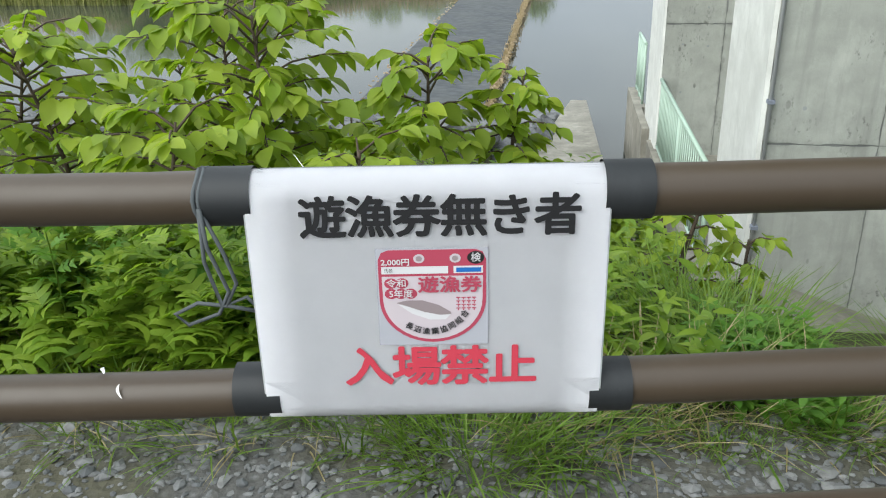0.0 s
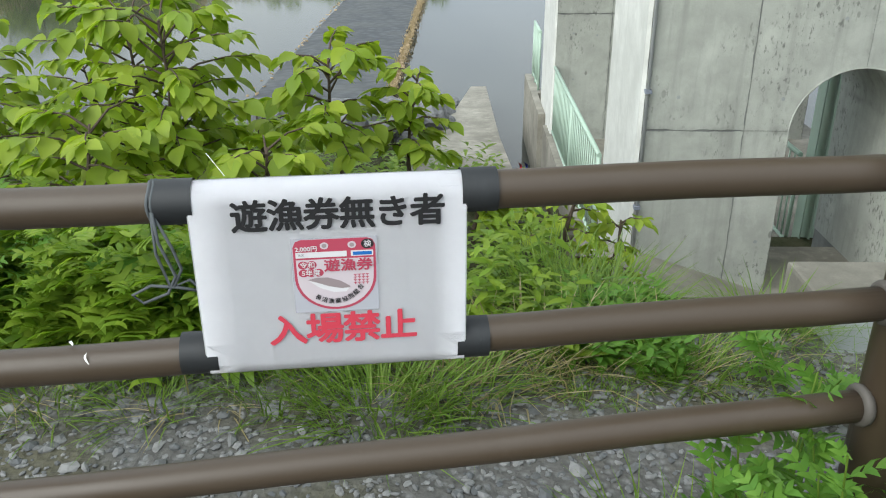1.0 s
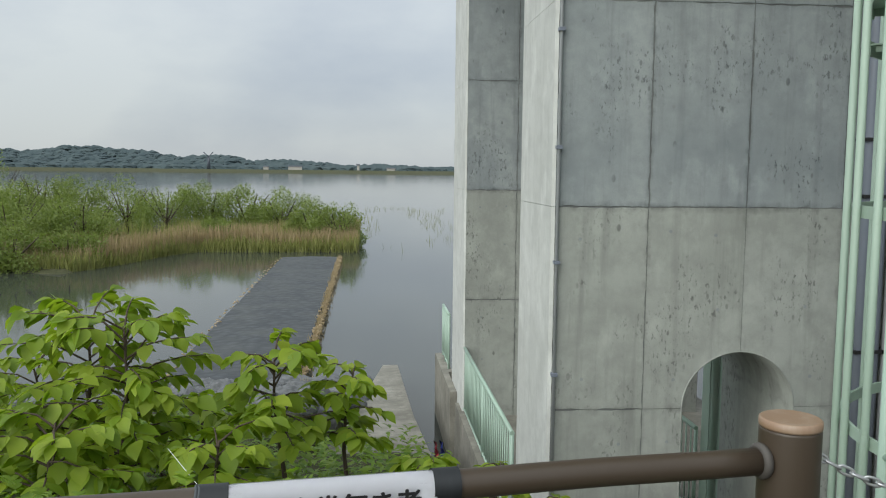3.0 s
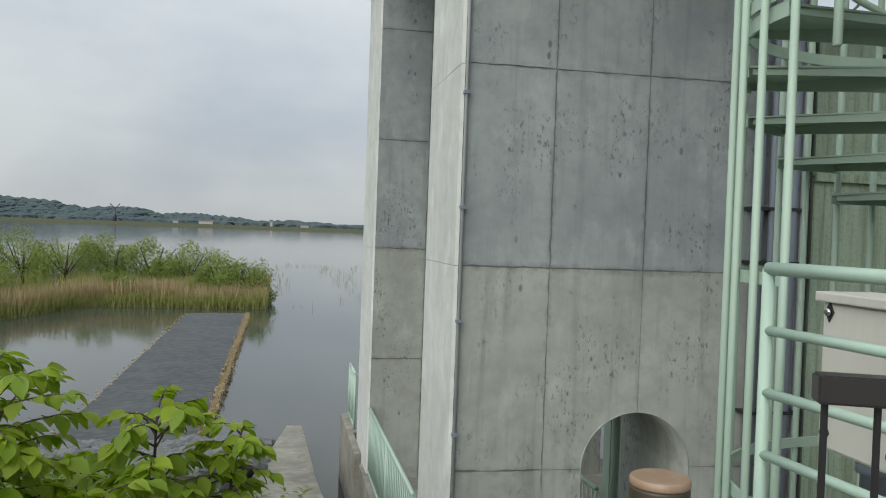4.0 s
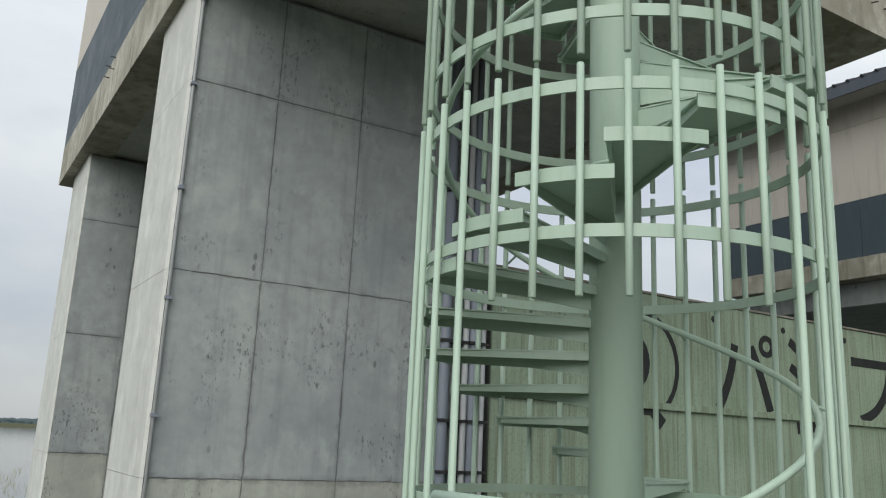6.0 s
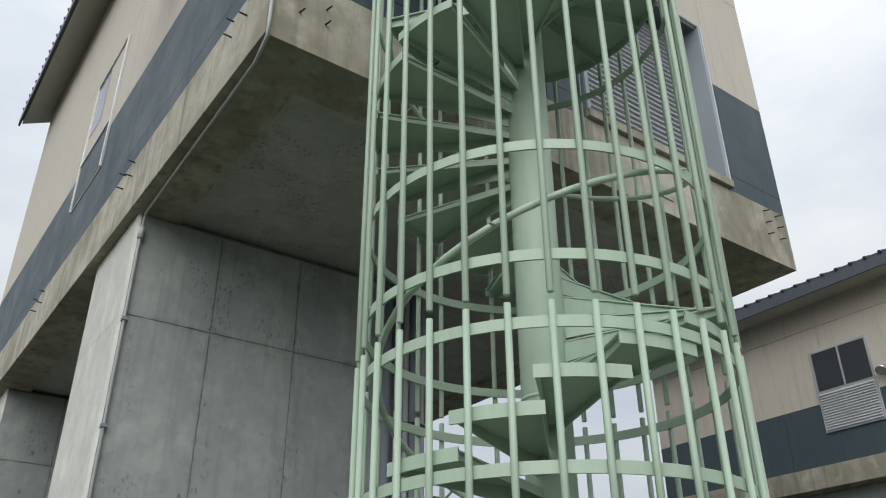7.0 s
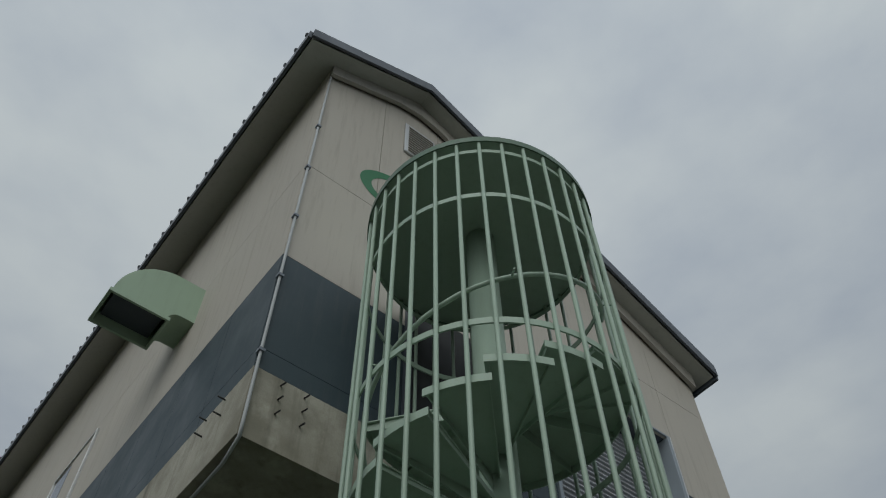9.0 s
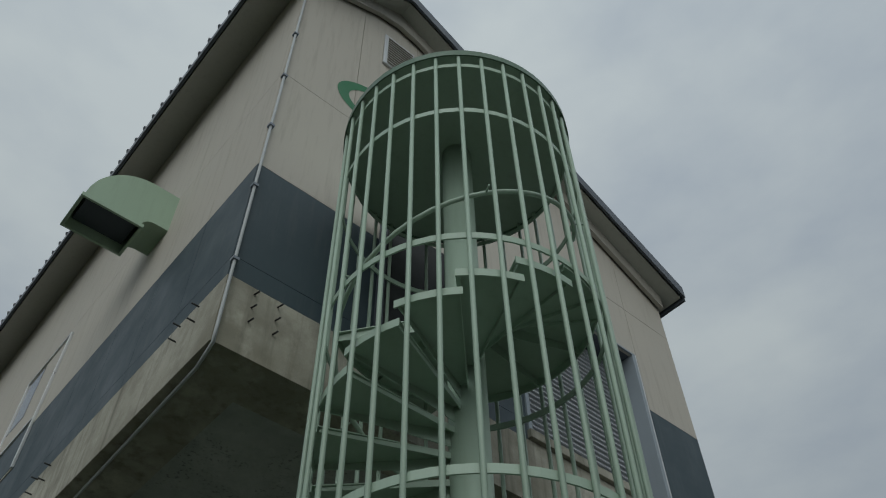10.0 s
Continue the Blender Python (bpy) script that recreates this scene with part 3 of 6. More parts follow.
def pier(name, label, y0, y1, arch):
    w = thing(name, label, "wall", (0, 0, 0), kind="structure")
    bm = bmesh.new()
    if arch:
        arched(bm, -0.046, 3.3, -2.6, SPRING, y0 + 0.007, y1)
        arched(bm, -0.046, 3.3, SPRING, ZS, y0 + 0.007, y1)
    else:
        block(-0.046, 4.0, y0 + 0.007, y1, -4.6, ZS, bm=bm)
    part("core", bm, M_JOINT, w, "dark recessed joints of the concrete wall")
    g = 0.0025
    for a, b in zip(JX, JX[1:] if arch else JX[1:4] + (4.0,)):
        for c, d in zip(JZ, JZ[1:]):
            bm = bmesh.new()
            cc = max(c, -2.45) if arch else (c if c > -2 else -4.6)
            touch = a < ARCH_X + ARCH_R and b > ARCH_X - ARCH_R and c < 0.0
            if arch and touch:
                arched(bm, a + g, b - g, cc + g, d - g, y0, y0 + 0.03)
            else:
                chipped(bm, a + g, b - g, cc + g, d - g, y0, y0 + 0.03, 0.012 if d < 1.4 or c > 1.2 and c < 1.4 else 0.008)
            for fx in (0.28, 0.74):
                for fz in (0.14, 0.5, 0.86):
                    px, pz = a + (b - a) * fx, c + (d - c) * fz
                    if not (arch and abs(px - ARCH_X) < ARCH_R + 0.08 and pz < 0.1) and pz > -1.6 and noise.noise(Vector((px * 5.3, pz * 4.1, y0))) > -0.05:
                        o = new("tie_plug", TIE_PLUG)
                        o.location = (px + 0.12 * noise.noise(Vector((px * 9, pz * 9, 0))), y0 - 0.0015, pz + 0.1 * noise.noise(Vector((px * 7, pz * 3, 4))))
                        o.parent = w
            if bm.verts:
                part("panel", bm, M_CONC_LOW if d < 1.35 else M_CONC_UP, w)
            else:
                bm.free()
    # end faces take the lit concrete tone over every lift
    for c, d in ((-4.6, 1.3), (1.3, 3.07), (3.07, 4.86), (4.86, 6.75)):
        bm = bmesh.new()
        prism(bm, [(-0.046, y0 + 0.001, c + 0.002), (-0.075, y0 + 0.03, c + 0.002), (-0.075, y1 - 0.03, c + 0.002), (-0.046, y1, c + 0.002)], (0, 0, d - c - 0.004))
        part("end_panel", bm, M_CONC_END, w, "end face of the pier, its brighter light painted into the concrete")
    return w


def plug_mesh():
    bm = bmesh.new()
    ring_o = arc(0, 0, 0.016, 0, 360, 14)[:-1]
    ring_i = arc(0, 0, 0.010, 0, 360, 14)[:-1]
    vo = [bm.verts.new((x, 0, z)) for x, z in ring_o]
    vi = [bm.verts.new((x, -0.002, z)) for x, z in ring_i]
    vc = bm.verts.new((0, 0.0, 0))
    for i in range(14):
        bm.faces.new((vo[i], vo[(i + 1) % 14], vi[(i + 1) % 14], vi[i]))
        bm.faces.new((vi[i], vi[(i + 1) % 14], vc))
    return finish("tie_plug", bm, M_PLUG)


TIE_PLUG = plug_mesh()
pier_near = pier("wall_pier_near", "board-marked grey concrete pier with an arched passage", 0.0, 1.5, True)
bm = bmesh.new()
pts_in = [(ARCH_X - ARCH_R, -2.0)] + [(ARCH_X - ARCH_R * math.cos(math.pi * i / 24), SPRING + ARCH_R * math.sin(math.pi * i / 24)) for i in range(25)] + [(ARCH_X + ARCH_R, -2.0)]
pts_in = [(ARCH_X + (x - ARCH_X) * 0.985, z if z < -1.9 else SPRING + (z - SPRING) * 0.985) for x, z in pts_in]
hi = [bm.verts.new((x, 1.51, z)) for x, z in pts_in]
lo = [bm.verts.new((x, -0.001, z)) for x, z in pts_in]
lo2 = [bm.verts.new((x + (x - ARCH_X) * 0.03, -0.001, z + 0.012)) for x, z in pts_in]
hi2 = [bm.verts.new((x + (x - ARCH_X) * 0.03, 1.51, z + 0.012)) for x, z in pts_in]
for i in range(len(lo) - 1):
    for q in ((lo[i], lo[i + 1], hi[i + 1], hi[i]), (lo2[i], hi2[i], hi2[i + 1], lo2[i + 1]), (lo[i], lo2[i], lo2[i + 1], lo[i + 1]), (hi[i], hi[i + 1], hi2[i + 1], hi2[i])):
        f = bm.faces.new(q)
        f.smooth = True
part("arch_lining", bm, M_CONC_LOW, pier_near)
pier_far = pier("wall_pier_far", "grey concrete pier standing nearer the lake", 6.42, 8.15, False)

# ---- gate house: upper storey ----
BX0, BX1, BY0, BY1 = -0.135, 6.40, -3.02, 8.75
SHX0, SHX1, SHZ0, SHZ1, SH_DEEP = 3.2, 5.385, 6.78, 9.02, 0.30
Z_SLAB, Z_BAND, Z_JOINT = 6.67, 8.2, 9.94
RIDGE_X, RIDGE_Z, SLOPE = 1.34, 13.5, 0.508


def roof_under(x):
    return RIDGE_Z - 0.18 - SLOPE * abs(x - RIDGE_X)


gate_house = thing("gate_house", "beige and slate gate house raised on concrete piers", "building", (0, 0, 0))
TURN = radians(0.6)
gate_house.rotation_euler = (0, 0, TURN)
gate_house.location = Vector((BX0, BY0, 0)) - Matrix.Rotation(TURN, 3, "Z") @ Vector((BX0, BY0, 0))
bm = bmesh.new()
prism(bm, [(BX0, BY0, ZS), (BX1, BY0, ZS), (BX1 - 0.5, BY0 + 0.5, ZS), (BX0 + 0.5, BY0 + 0.5, ZS)], (0, 0, Z_SLAB - ZS))
prism(bm, [(BX0, BY0, ZS), (BX0 + 0.5, BY0 + 0.5, ZS), (BX0 + 0.5, BY1 - 0.5, ZS), (BX0, BY1, ZS)], (0, 0, Z_SLAB - ZS))
prism(bm, [(BX1, BY0, ZS), (BX1, BY1, ZS), (BX1 - 0.5, BY1 - 0.5, ZS), (BX1 - 0.5, BY0 + 0.5, ZS)], (0, 0, Z_SLAB - ZS))
prism(bm, [(BX0, BY1, ZS), (BX0 + 0.5, BY1 - 0.5, ZS), (BX1 - 0.5, BY1 - 0.5, ZS), (BX1, BY1, ZS)], (0, 0, Z_SLAB - ZS))
part("slab_edge", bm, M_CONC_SLAB, gate_house, "stained concrete slab edge")
# underside in the concrete with bounce light painted in
bm = block(BX0 + 0.495, BX1 - 0.495, BY0 + 0.495, BY1 - 0.495, ZS + 0.05, Z_SLAB - 0.02)
part("slab_soffit", bm, M_CONC_SOFFIT, gate_house)
bm = bmesh.new()


def gable_slab(bm, x0, x1, z0, y0, y1):
    """A slab of the house body from z0 up to the underside of the roof."""
    xs = sorted({x0, x1, *([RIDGE_X] if x0 < RIDGE_X < x1 else [])})
    prism(bm, [(x0, y0, z0), (x1, y0, z0)] + [(x, y0, roof_under(x)) for x in reversed(xs)], (0, y1 - y0, 0))


gable_slab(bm, BX0 + 0.03, BX1 - 0.03, Z_SLAB, BY0 + SH_DEEP, BY1 - 0.03)
gable_slab(bm, BX0 + 0.03, SHX0, Z_SLAB, BY0 + 0.03, BY0 + SH_DEEP)
gable_slab(bm, SHX1, BX1 - 0.03, Z_SLAB, BY0 + 0.03, BY0 + SH_DEEP)
gable_slab(bm, SHX0, SHX1, SHZ1, BY0 + 0.03, BY0 + SH_DEEP)
part("wall_core", bm, M_FASCIA, gate_house)


def around_shutter(a, b, c, d):
    """The pieces of a panel that the shutter's opening leaves."""
    if b <= SHX0 or a >= SHX1 or c >= SHZ1 or d <= SHZ0:
        return [(a, b, c, d)]
    out = []
    if a < SHX0:
        out.append((a, SHX0, c, d))
    if b > SHX1:
        out.append((SHX1, b, c, d))
    if d > SHZ1:
        out.append((max(a, SHX0), min(b, SHX1), SHZ1, d))
    return out


def wall_panels(n, along, lo_a, hi_a, skip=()):
    """Cladding panels on a wall: along 'x' for the gable front, 'y' for the long side."""
    step = (hi_a - lo_a) / n
    for i in range(n):
        a, b = lo_a + step * i + 0.004, lo_a + step * (i + 1) - 0.004
        for c, d, mat in ((Z_SLAB + 0.002, Z_SLAB + 0.22, M_SLATE), (Z_SLAB + 0.226, Z_BAND - 0.003, M_SLATE), (Z_BAND + 0.003, Z_JOINT - 0.004, M_BEIGE), (Z_JOINT + 0.004, 99, M_BEIGE)):
            bm = bmesh.new()
            if along == "x":
                for x0, x1, z0, z1 in around_shutter(a, b, c, d):
                    if z1 > 50:
                        gable_slab(bm, x0, x1, z0, BY0, BY0 + 0.03)
                    else:
                        block(x0, x1, BY0, BY0 + 0.03, z0, z1, bm=bm)
            else:
                dd = roof_under(BX0) if d > 50 else d
                prism(bm, [(BX0, a, c), (BX0, b, c), (BX0, b, dd), (BX0, a, dd)], (0.03, 0, 0))
            if bm.verts:
                part("panel", bm, mat, gate_house)
            else:
                bm.free()


wall_panels(7, "x", BX0, BX1)
wall_panels(13, "y", BY0 + 0.005, BY1)

# roof
RO0, RO1, RY0, RY1 = -0.63, 6.6, -3.36, 9.1
roof = part("roof", bmesh.new(), M_TILE, gate_house, "dark tiled roof with an off-centre ridge")
bm = bmesh.new()
for x_e in (RO0, RO1):
    z_e = RIDGE_Z - SLOPE * abs(x_e - RIDGE_X)
    prism(bm, [(x_e, RY0, z_e), (RIDGE_X, RY0, RIDGE_Z), (RIDGE_X, RY0, RIDGE_Z - 0.07), (x_e, RY0, z_e - 0.07)], (0, RY1 - RY0, 0))
bm.to_mesh(roof.data)
bm.free()
for x_e in (RO0, RO1):
    s = 1 if x_e > RIDGE_X else -1
    z_e = RIDGE_Z - SLOPE * abs(x_e - RIDGE_X)
    bm = bmesh.new()
    prism(bm, [(x_e - s * 0.02, RY0 + 0.03, z_e - 0.075), (RIDGE_X, RY0 + 0.03, RIDGE_Z - 0.075), (RIDGE_X, RY0 + 0.03, RIDGE_Z - 0.16), (x_e - s * 0.02, RY0 + 0.03, z_e - 0.16)], (0, RY1 - RY0 - 0.06, 0))
    part("soffit", bm, M_SOFFIT, roof, "pale boarded eave soffit")
    bm = bmesh.new()
    prism(bm, [(x_e + s * 0.004, RY0, z_e - 0.21), (x_e + s * 0.004, RY0, z_e - 0.02), (x_e + s * 0.045, RY0, z_e - 0.02), (x_e + s * 0.045, RY0, z_e - 0.21)], (0, RY1 - RY0, 0))
    part("fascia", bm, M_FASCIA, roof)
    bm = bmesh.new()
    prism(bm, [(x_e, RY0 - 0.04, z_e + 0.03), (RIDGE_X, RY0 - 0.04, RIDGE_Z + 0.03), (RIDGE_X, RY0 - 0.04, RIDGE_Z - 0.19), (x_e, RY0 - 0.04, z_e - 0.19)], (0, 0.035, 0))
    part("bargeboard", bm, M_FASCIA, roof)
    bm = bmesh.new()
    xw = BX0 if s < 0 else BX1
    zz = lambda x: RIDGE_Z - 0.42 - SLOPE * abs(x - RIDGE_X)
    prism(bm, [(xw, BY0 - 0.03, zz(xw)), (RIDGE_X + s * 0.35, BY0 - 0.03, zz(RIDGE_X + s * 0.35)), (RIDGE_X, BY0 - 0.03, zz(RIDGE_X + s * 0.2)), (RIDGE_X, BY0 - 0.03, zz(RIDGE_X) + 0.26), (xw, BY0 - 0.03, zz(xw) + 0.26)], (0, -0.06, 0))
    part("gable_trim", bm, M_TRIM, roof)
bm = bmesh.new()
tube(bm, [(0, 0, 0), (0.25, 0, 0.13)], 0.036, 8)
tile_mesh = finish("eave_tile", bm, M_TILE)
z_e = RIDGE_Z - SLOPE * (RIDGE_X - RO0)
for i in range(46):
    ob = new("eave_tile", tile_mesh)
    ob.location = (RO0 - 0.05, RY0 + 0.1 + i * 0.268, z_e + 0.02)
    ob.parent = roof
bm = bmesh.new()
tube(bm, [(BX0 + 0.012, BY0 - 0.035, 12.3), (BX0 + 0.012, BY0 - 0.035, ZS + 0.12), (BX0 + 0.02, BY0 - 0.02, ZS - 0.03), (BX0 + 0.07, BY0 + 0.3, ZS - 0.03), (0.0, -0.08, ZS - 0.03), (0.0, -0.03, ZS - 0.2), (0.0, -0.03, -1.55)], 0.015, 8)
part("lightning_conduit", bm, M_PIPE, gate_house, "thin grey conduit down the corner")
bm = bmesh.new()
tube(bm, [(0.0, -0.035, ZS - 0.3), (0.0, -0.035, ZS - 0.18)], 0.03, 8)
part("conduit_socket", bm, M_PIPE, gate_house)
for i in range(13):
    z = -1.2 + i * 1.0
    if z < ZS - 0.3 or z > ZS + 0.5:
        bm = block(BX0 - 0.015 if z > ZS else -0.026, BX0 + 0.04 if z > ZS else 0.026, (BY0 if z > ZS else 0) - 0.062, (BY0 if z > ZS else 0) - 0.002, z, z + 0.03)
        part("conduit_clip", bm, M_PIPE_BLUE, gate_house)


def spikes(positions, d):
    for p in positions:
        bm = bmesh.new()
        tube(bm, [p, Vector(p) + Vector(d) * 0.07], 0.008, 5)
        part("form_tie", bm, M_BLACK, gate_house)


for yy in (-2.6, -2.3, 0.2, 0.5, 4.0, 4.35):
    spikes([(BX0 - 0.001, yy, 6.62), (BX0 - 0.001, yy, 6.45)], (-1, 0, 0.05))
for xx in (0.12, 0.34, 5.98, 6.2):
    spikes([(xx, BY0 - 0.001, 6.6), (xx, BY0 - 0.001, 6.45), (xx, BY0 - 0.001, 6.3)], (0.1, -1, -0.2))

# long-side window with a louvre under it
WY0, WY1, WZ0, WZ1 = 2.0, 3.35, 7.55, 9.68
win = part("window", block(BX0 - 0.012, BX0 - 0.001, WY0, WY1, WZ0, WZ1), M_BEIGE, gate_house, "narrow side window in an aluminium frame")
for y0, y1, z0, z1 in ((WY0 - 0.03, WY0, WZ0, WZ1), (WY1, WY1 + 0.03, WZ0, WZ1), (WY0 - 0.03, WY1 + 0.03, WZ1, WZ1 + 0.03), (WY0, WY1, 8.27, 8.30)):
    part("frame", block(BX0 - 0.035, BX0 - 0.001, y0, y1, z0, z1, 0.004), M_ALU, win)
part("pane", block(BX0 - 0.017, BX0 - 0.013, 2.75, WY1 - 0.03, 8.75, WZ1 - 0.05), M_GLASS, win)
part("lower_panel", block(BX0 - 0.017, BX0 - 0.013, WY0 + 0.02, WY1 - 0.02, WZ0 + 0.03, 8.25), M_SLATE, win)

# exhaust hood: a quarter bend with its mouth down
hood = part("exhaust_hood", bmesh.new(), M_GREEN_DULL, gate_house, "pale green sheet-metal exhaust hood")
bm = bmesh.new()
HX, HZ = -0.44, 9.15
prof_o = [(BX0, HZ + 0.76)] + [(HX - 0.67 * math.sin(radians(a)), HZ + 0.76 * math.cos(radians(a)) - 0.0) for a in range(0, 91, 6)]
prof_i = [(BX0, HZ + 0.14)] + [(HX + 0.14 - 0.14 * math.sin(radians(a)), HZ + 0.14 * math.cos(radians(a))) for a in range(0, 91, 6)]
Y0, Y1 = -0.8, -0.3
rings = []
for (xo, zo), (xi, zi) in zip(prof_o, prof_i):
    rings.append([bm.verts.new((xo, Y0, zo)), bm.verts.new((xo, Y1, zo)), bm.verts.new((xi, Y1, zi)), bm.verts.new((xi, Y0, zi))])
for a, b in zip(rings, rings[1:]):
    for j in range(4):
        bm.faces.new((a[j], a[(j + 1) % 4], b[(j + 1) % 4], b[j]))
bm.to_mesh(hood.data)
bm.free()
bm = bmesh.new()
for x0, x1, y0, y1 in ((-1.14, -0.41, Y0 - 0.03, Y0), (-1.14, -0.41, Y1, Y1 + 0.03), (-1.14, -1.105, Y0, Y1), (-0.44, -0.41, Y0, Y1)):
    block(x0, x1, y0, y1, HZ - 0.05, HZ + 0.002, bm=bm)
part("mouth_rim", bm, M_GREEN_DULL, hood)
# a dark sheet across the bend paints the shade inside the mouth
part("mouth_shade", block(-1.06, -0.46, Y0 + 0.004, Y1 - 0.004, HZ + 0.10, HZ + 0.11), M_FASCIA, hood, "dark sheet standing in for the shade in the hood mouth")

# gable: vent, emblem, shutter, dark plate as the doorway's shade
vent = part("gable_vent", block(1.13, 1.65, BY0 - 0.035, BY0 - 0.002, 11.72, 12.53, 0.008), M_ALU, gate_house)
for i in range(11):
    bm = bmesh.new()
    z = 11.77 + i * 0.066
    prism(bm, [(1.19, BY0 - 0.037, z), (1.19, BY0 - 0.055, z), (1.19, BY0 - 0.037, z + 0.055)], (0.42, 0, 0))
    part("slat", bm, M_TRIM, vent)
bm = bmesh.new()
for i in range(36):
    a, b = radians(i * 10), radians(i * 10 + 10)
    e = lambda t, r: Vector((1.15 + 0.6 * r * math.cos(t) + 0.1 * math.sin(t), BY0 - 0.004, 10.5 + 0.4 * r * math.sin(t)))
    bm.faces.new([bm.verts.new(p) for p in (e(a, 1), e(b, 1), e(b, 0.72), e(a, 0.72))])
part("emblem", bm, M_EMBLEM, gate_house, "faded green painted emblem")
shut = part("shutter", block(SHX0 + 0.04, SHX1 - 0.04, BY0 + SH_DEEP - 0.03, BY0 + SH_DEEP - 0.002, SHZ0, SHZ1 - 0.04), M_SHUT, gate_house, "grey louvred shutter deep in a metal-lined opening")
for a in (block(SHX1 - 0.04, SHX1 + 0.012, BY0 - 0.025, BY0 + SH_DEEP - 0.004, SHZ0, SHZ1, 0.006), block(SHX0 - 0.012, SHX0 + 0.04, BY0 - 0.025, BY0 + SH_DEEP - 0.004, SHZ0, SHZ1, 0.006),
          block(SHX0 - 0.012, SHX1 + 0.012, BY0 - 0.025, BY0 + SH_DEEP - 0.004, SHZ1 + 0.001, SHZ1 + 0.03, 0.006)):
    part("frame", a, M_JAMB, shut, "blue-grey metal jamb")
part("frame_edge", block(SHX1 + 0.013, SHX1 + 0.03, BY0 - 0.03, BY0 - 0.002, SHZ0, SHZ1 + 0.03, 0.004), M_ALU, shut)
part("sill", block(SHX0 - 0.02, SHX1 + 0.03, BY0 - 0.05, BY0 + SH_DEEP - 0.004, SHZ0 - 0.1, SHZ0 - 0.003, 0.008), M_CONC_SLAB, shut)
for i in range(30):
    bm = bmesh.new()
    z = SHZ0 + 0.01 + i * 0.0728
    prism(bm, [(SHX0 + 0.045, BY0 + SH_DEEP - 0.031, z), (SHX0 + 0.045, BY0 + SH_DEEP - 0.062, z), (SHX0 + 0.045, BY0 + SH_DEEP - 0.031, z + 0.058)], (SHX1 - SHX0 - 0.09, 0, 0))
    part("slat", bm, M_SHUT, shut)
# no opening is cut: the plate's dark colour is the interior shade
door = part("doorway", block(1.35, 2.3, BY0 - 0.012, BY0 - 0.002, 6.7, 8.6), M_SHADOW, gate_house, "dark plate standing in for the shade of an open doorway")
for a in (block(1.28, 1.35, BY0 - 0.05, BY0 - 0.003, 6.7, 8.66, 0.004), block(2.3, 2.37, BY0 - 0.05, BY0 - 0.003, 6.7, 8.66, 0.004)):
    part("frame", a, M_FASCIA, door)

# pipes up the side of the near pier
for i, (x, r, m) in enumerate(((2.75, 0.055, M_PIPE_BLUE), (2.9, 0.035, M_PIPE_BLUE), (3.0, 0.035, M_PIPE), (3.1, 0.06, M_PIPE_BLUE), (3.22, 0.03, M_PIPE))):
    run = thing("service_pipe", "blue-grey service pipe clamped to the concrete pier", "pipe", (x, -0.11, -1.9), "service pipes")
    bm = bmesh.new()
    tube(bm, [(0, 0, 0), (0, 0, 7.8)], r, 8)
    part("tube", bm, m, run)
    for z in (1.9, 3.3, 3.8, 4.6, 6.2):
        part("clamp", block(-r - 0.02, r + 0.02, -r - 0.01, 0.11, z, z + 0.03), M_BLACK, run)

# ---- green wall beyond the stairs ----
gwall = thing("wall_green", "algae-streaked green painted wall with black lettering", "wall", (0, 0, 0), kind="structure")
part("core", block(3.4, 16.0, 0.03, 0.3, -2.6, 3.6), M_JOINT, gwall)
for i in range(9):
    a = 3.4 + 1.4 * i
    for c, d in ((-2.6, 2.24), (2.26, 3.6)):
        part("sheet", block(a + 0.003, a + 1.397, 0.0, 0.03, c, d - 0.004, 0.004), M_GREEN_PANEL, gwall)
    # bolt hole drawn as a dark disc, its inner shade painted on
    bm = bmesh.new()
    tube(bm, [(a + 0.7, -0.006, 3.42), (a + 0.7, 0.0, 3.42)], 0.045, 8)
    part("bolt_hole", bm, M_SHADOW, gwall)
part("coping", block(3.4, 16.0, -0.02, 0.3, 3.601, 3.63, 0.004), M_CONC_FLOOR, gwall)
part("waler", block(3.4, 16.0, -0.05, -0.001, 2.2, 2.28, 0.004), M_GREEN_PANEL, gwall)

# ---- neighbouring building ----
nb = thing("neighbour_house", "beige and slate building with a tiled roof", "building", (12, 0.3, 0.12))
part("wall_core", block(0.03, 9, -14, 3.6, 5.6, 8.0), M_FASCIA, nb)
for i in range(9):
    a = 3.65 - 1.95 * (i + 1)
    part("panel", block(0, 0.03, a + 0.004, a + 1.946, 6.15, 7.55), M_BEIGE, nb)
    part("panel", block(0, 0.03, a + 0.004, a + 1.946, 7.558, 8.0), M_BEIGE, nb)
for i in range(18):
    a = 3.65 - 0.975 * (i + 1)
    part("panel", block(0, 0.03, a + 0.004, a + 0.971, 5.1, 6.142), M_SLATE, nb)
part("slab_edge", block(-0.05, 9, -14, 3.65, 4.72, 5.09, 0.01), M_CONC_SLAB, nb)
part("soffit_beam", block(0.3, 9, -14, 3.4, 4.3, 4.71), M_CONC_UP, nb)
nroof = part("roof", bmesh.new(), M_TILE, nb)
bm = bmesh.new()
prism(bm, [(-0.55, -14, 8.2), (-0.55, -14, 8.12), (4.5, -14, 9.3), (4.5, -14, 9.4)], (0, 18.0, 0))
bm.to_mesh(nroof.data)
bm.free()
part("soffit", block(-0.52, 0.02, -14, 3.95, 8.0, 8.06), M_SOFFIT, nroof)
part("fascia", block(-0.57, -0.53, -14, 3.98, 7.95, 8.15), M_FASCIA, nroof)
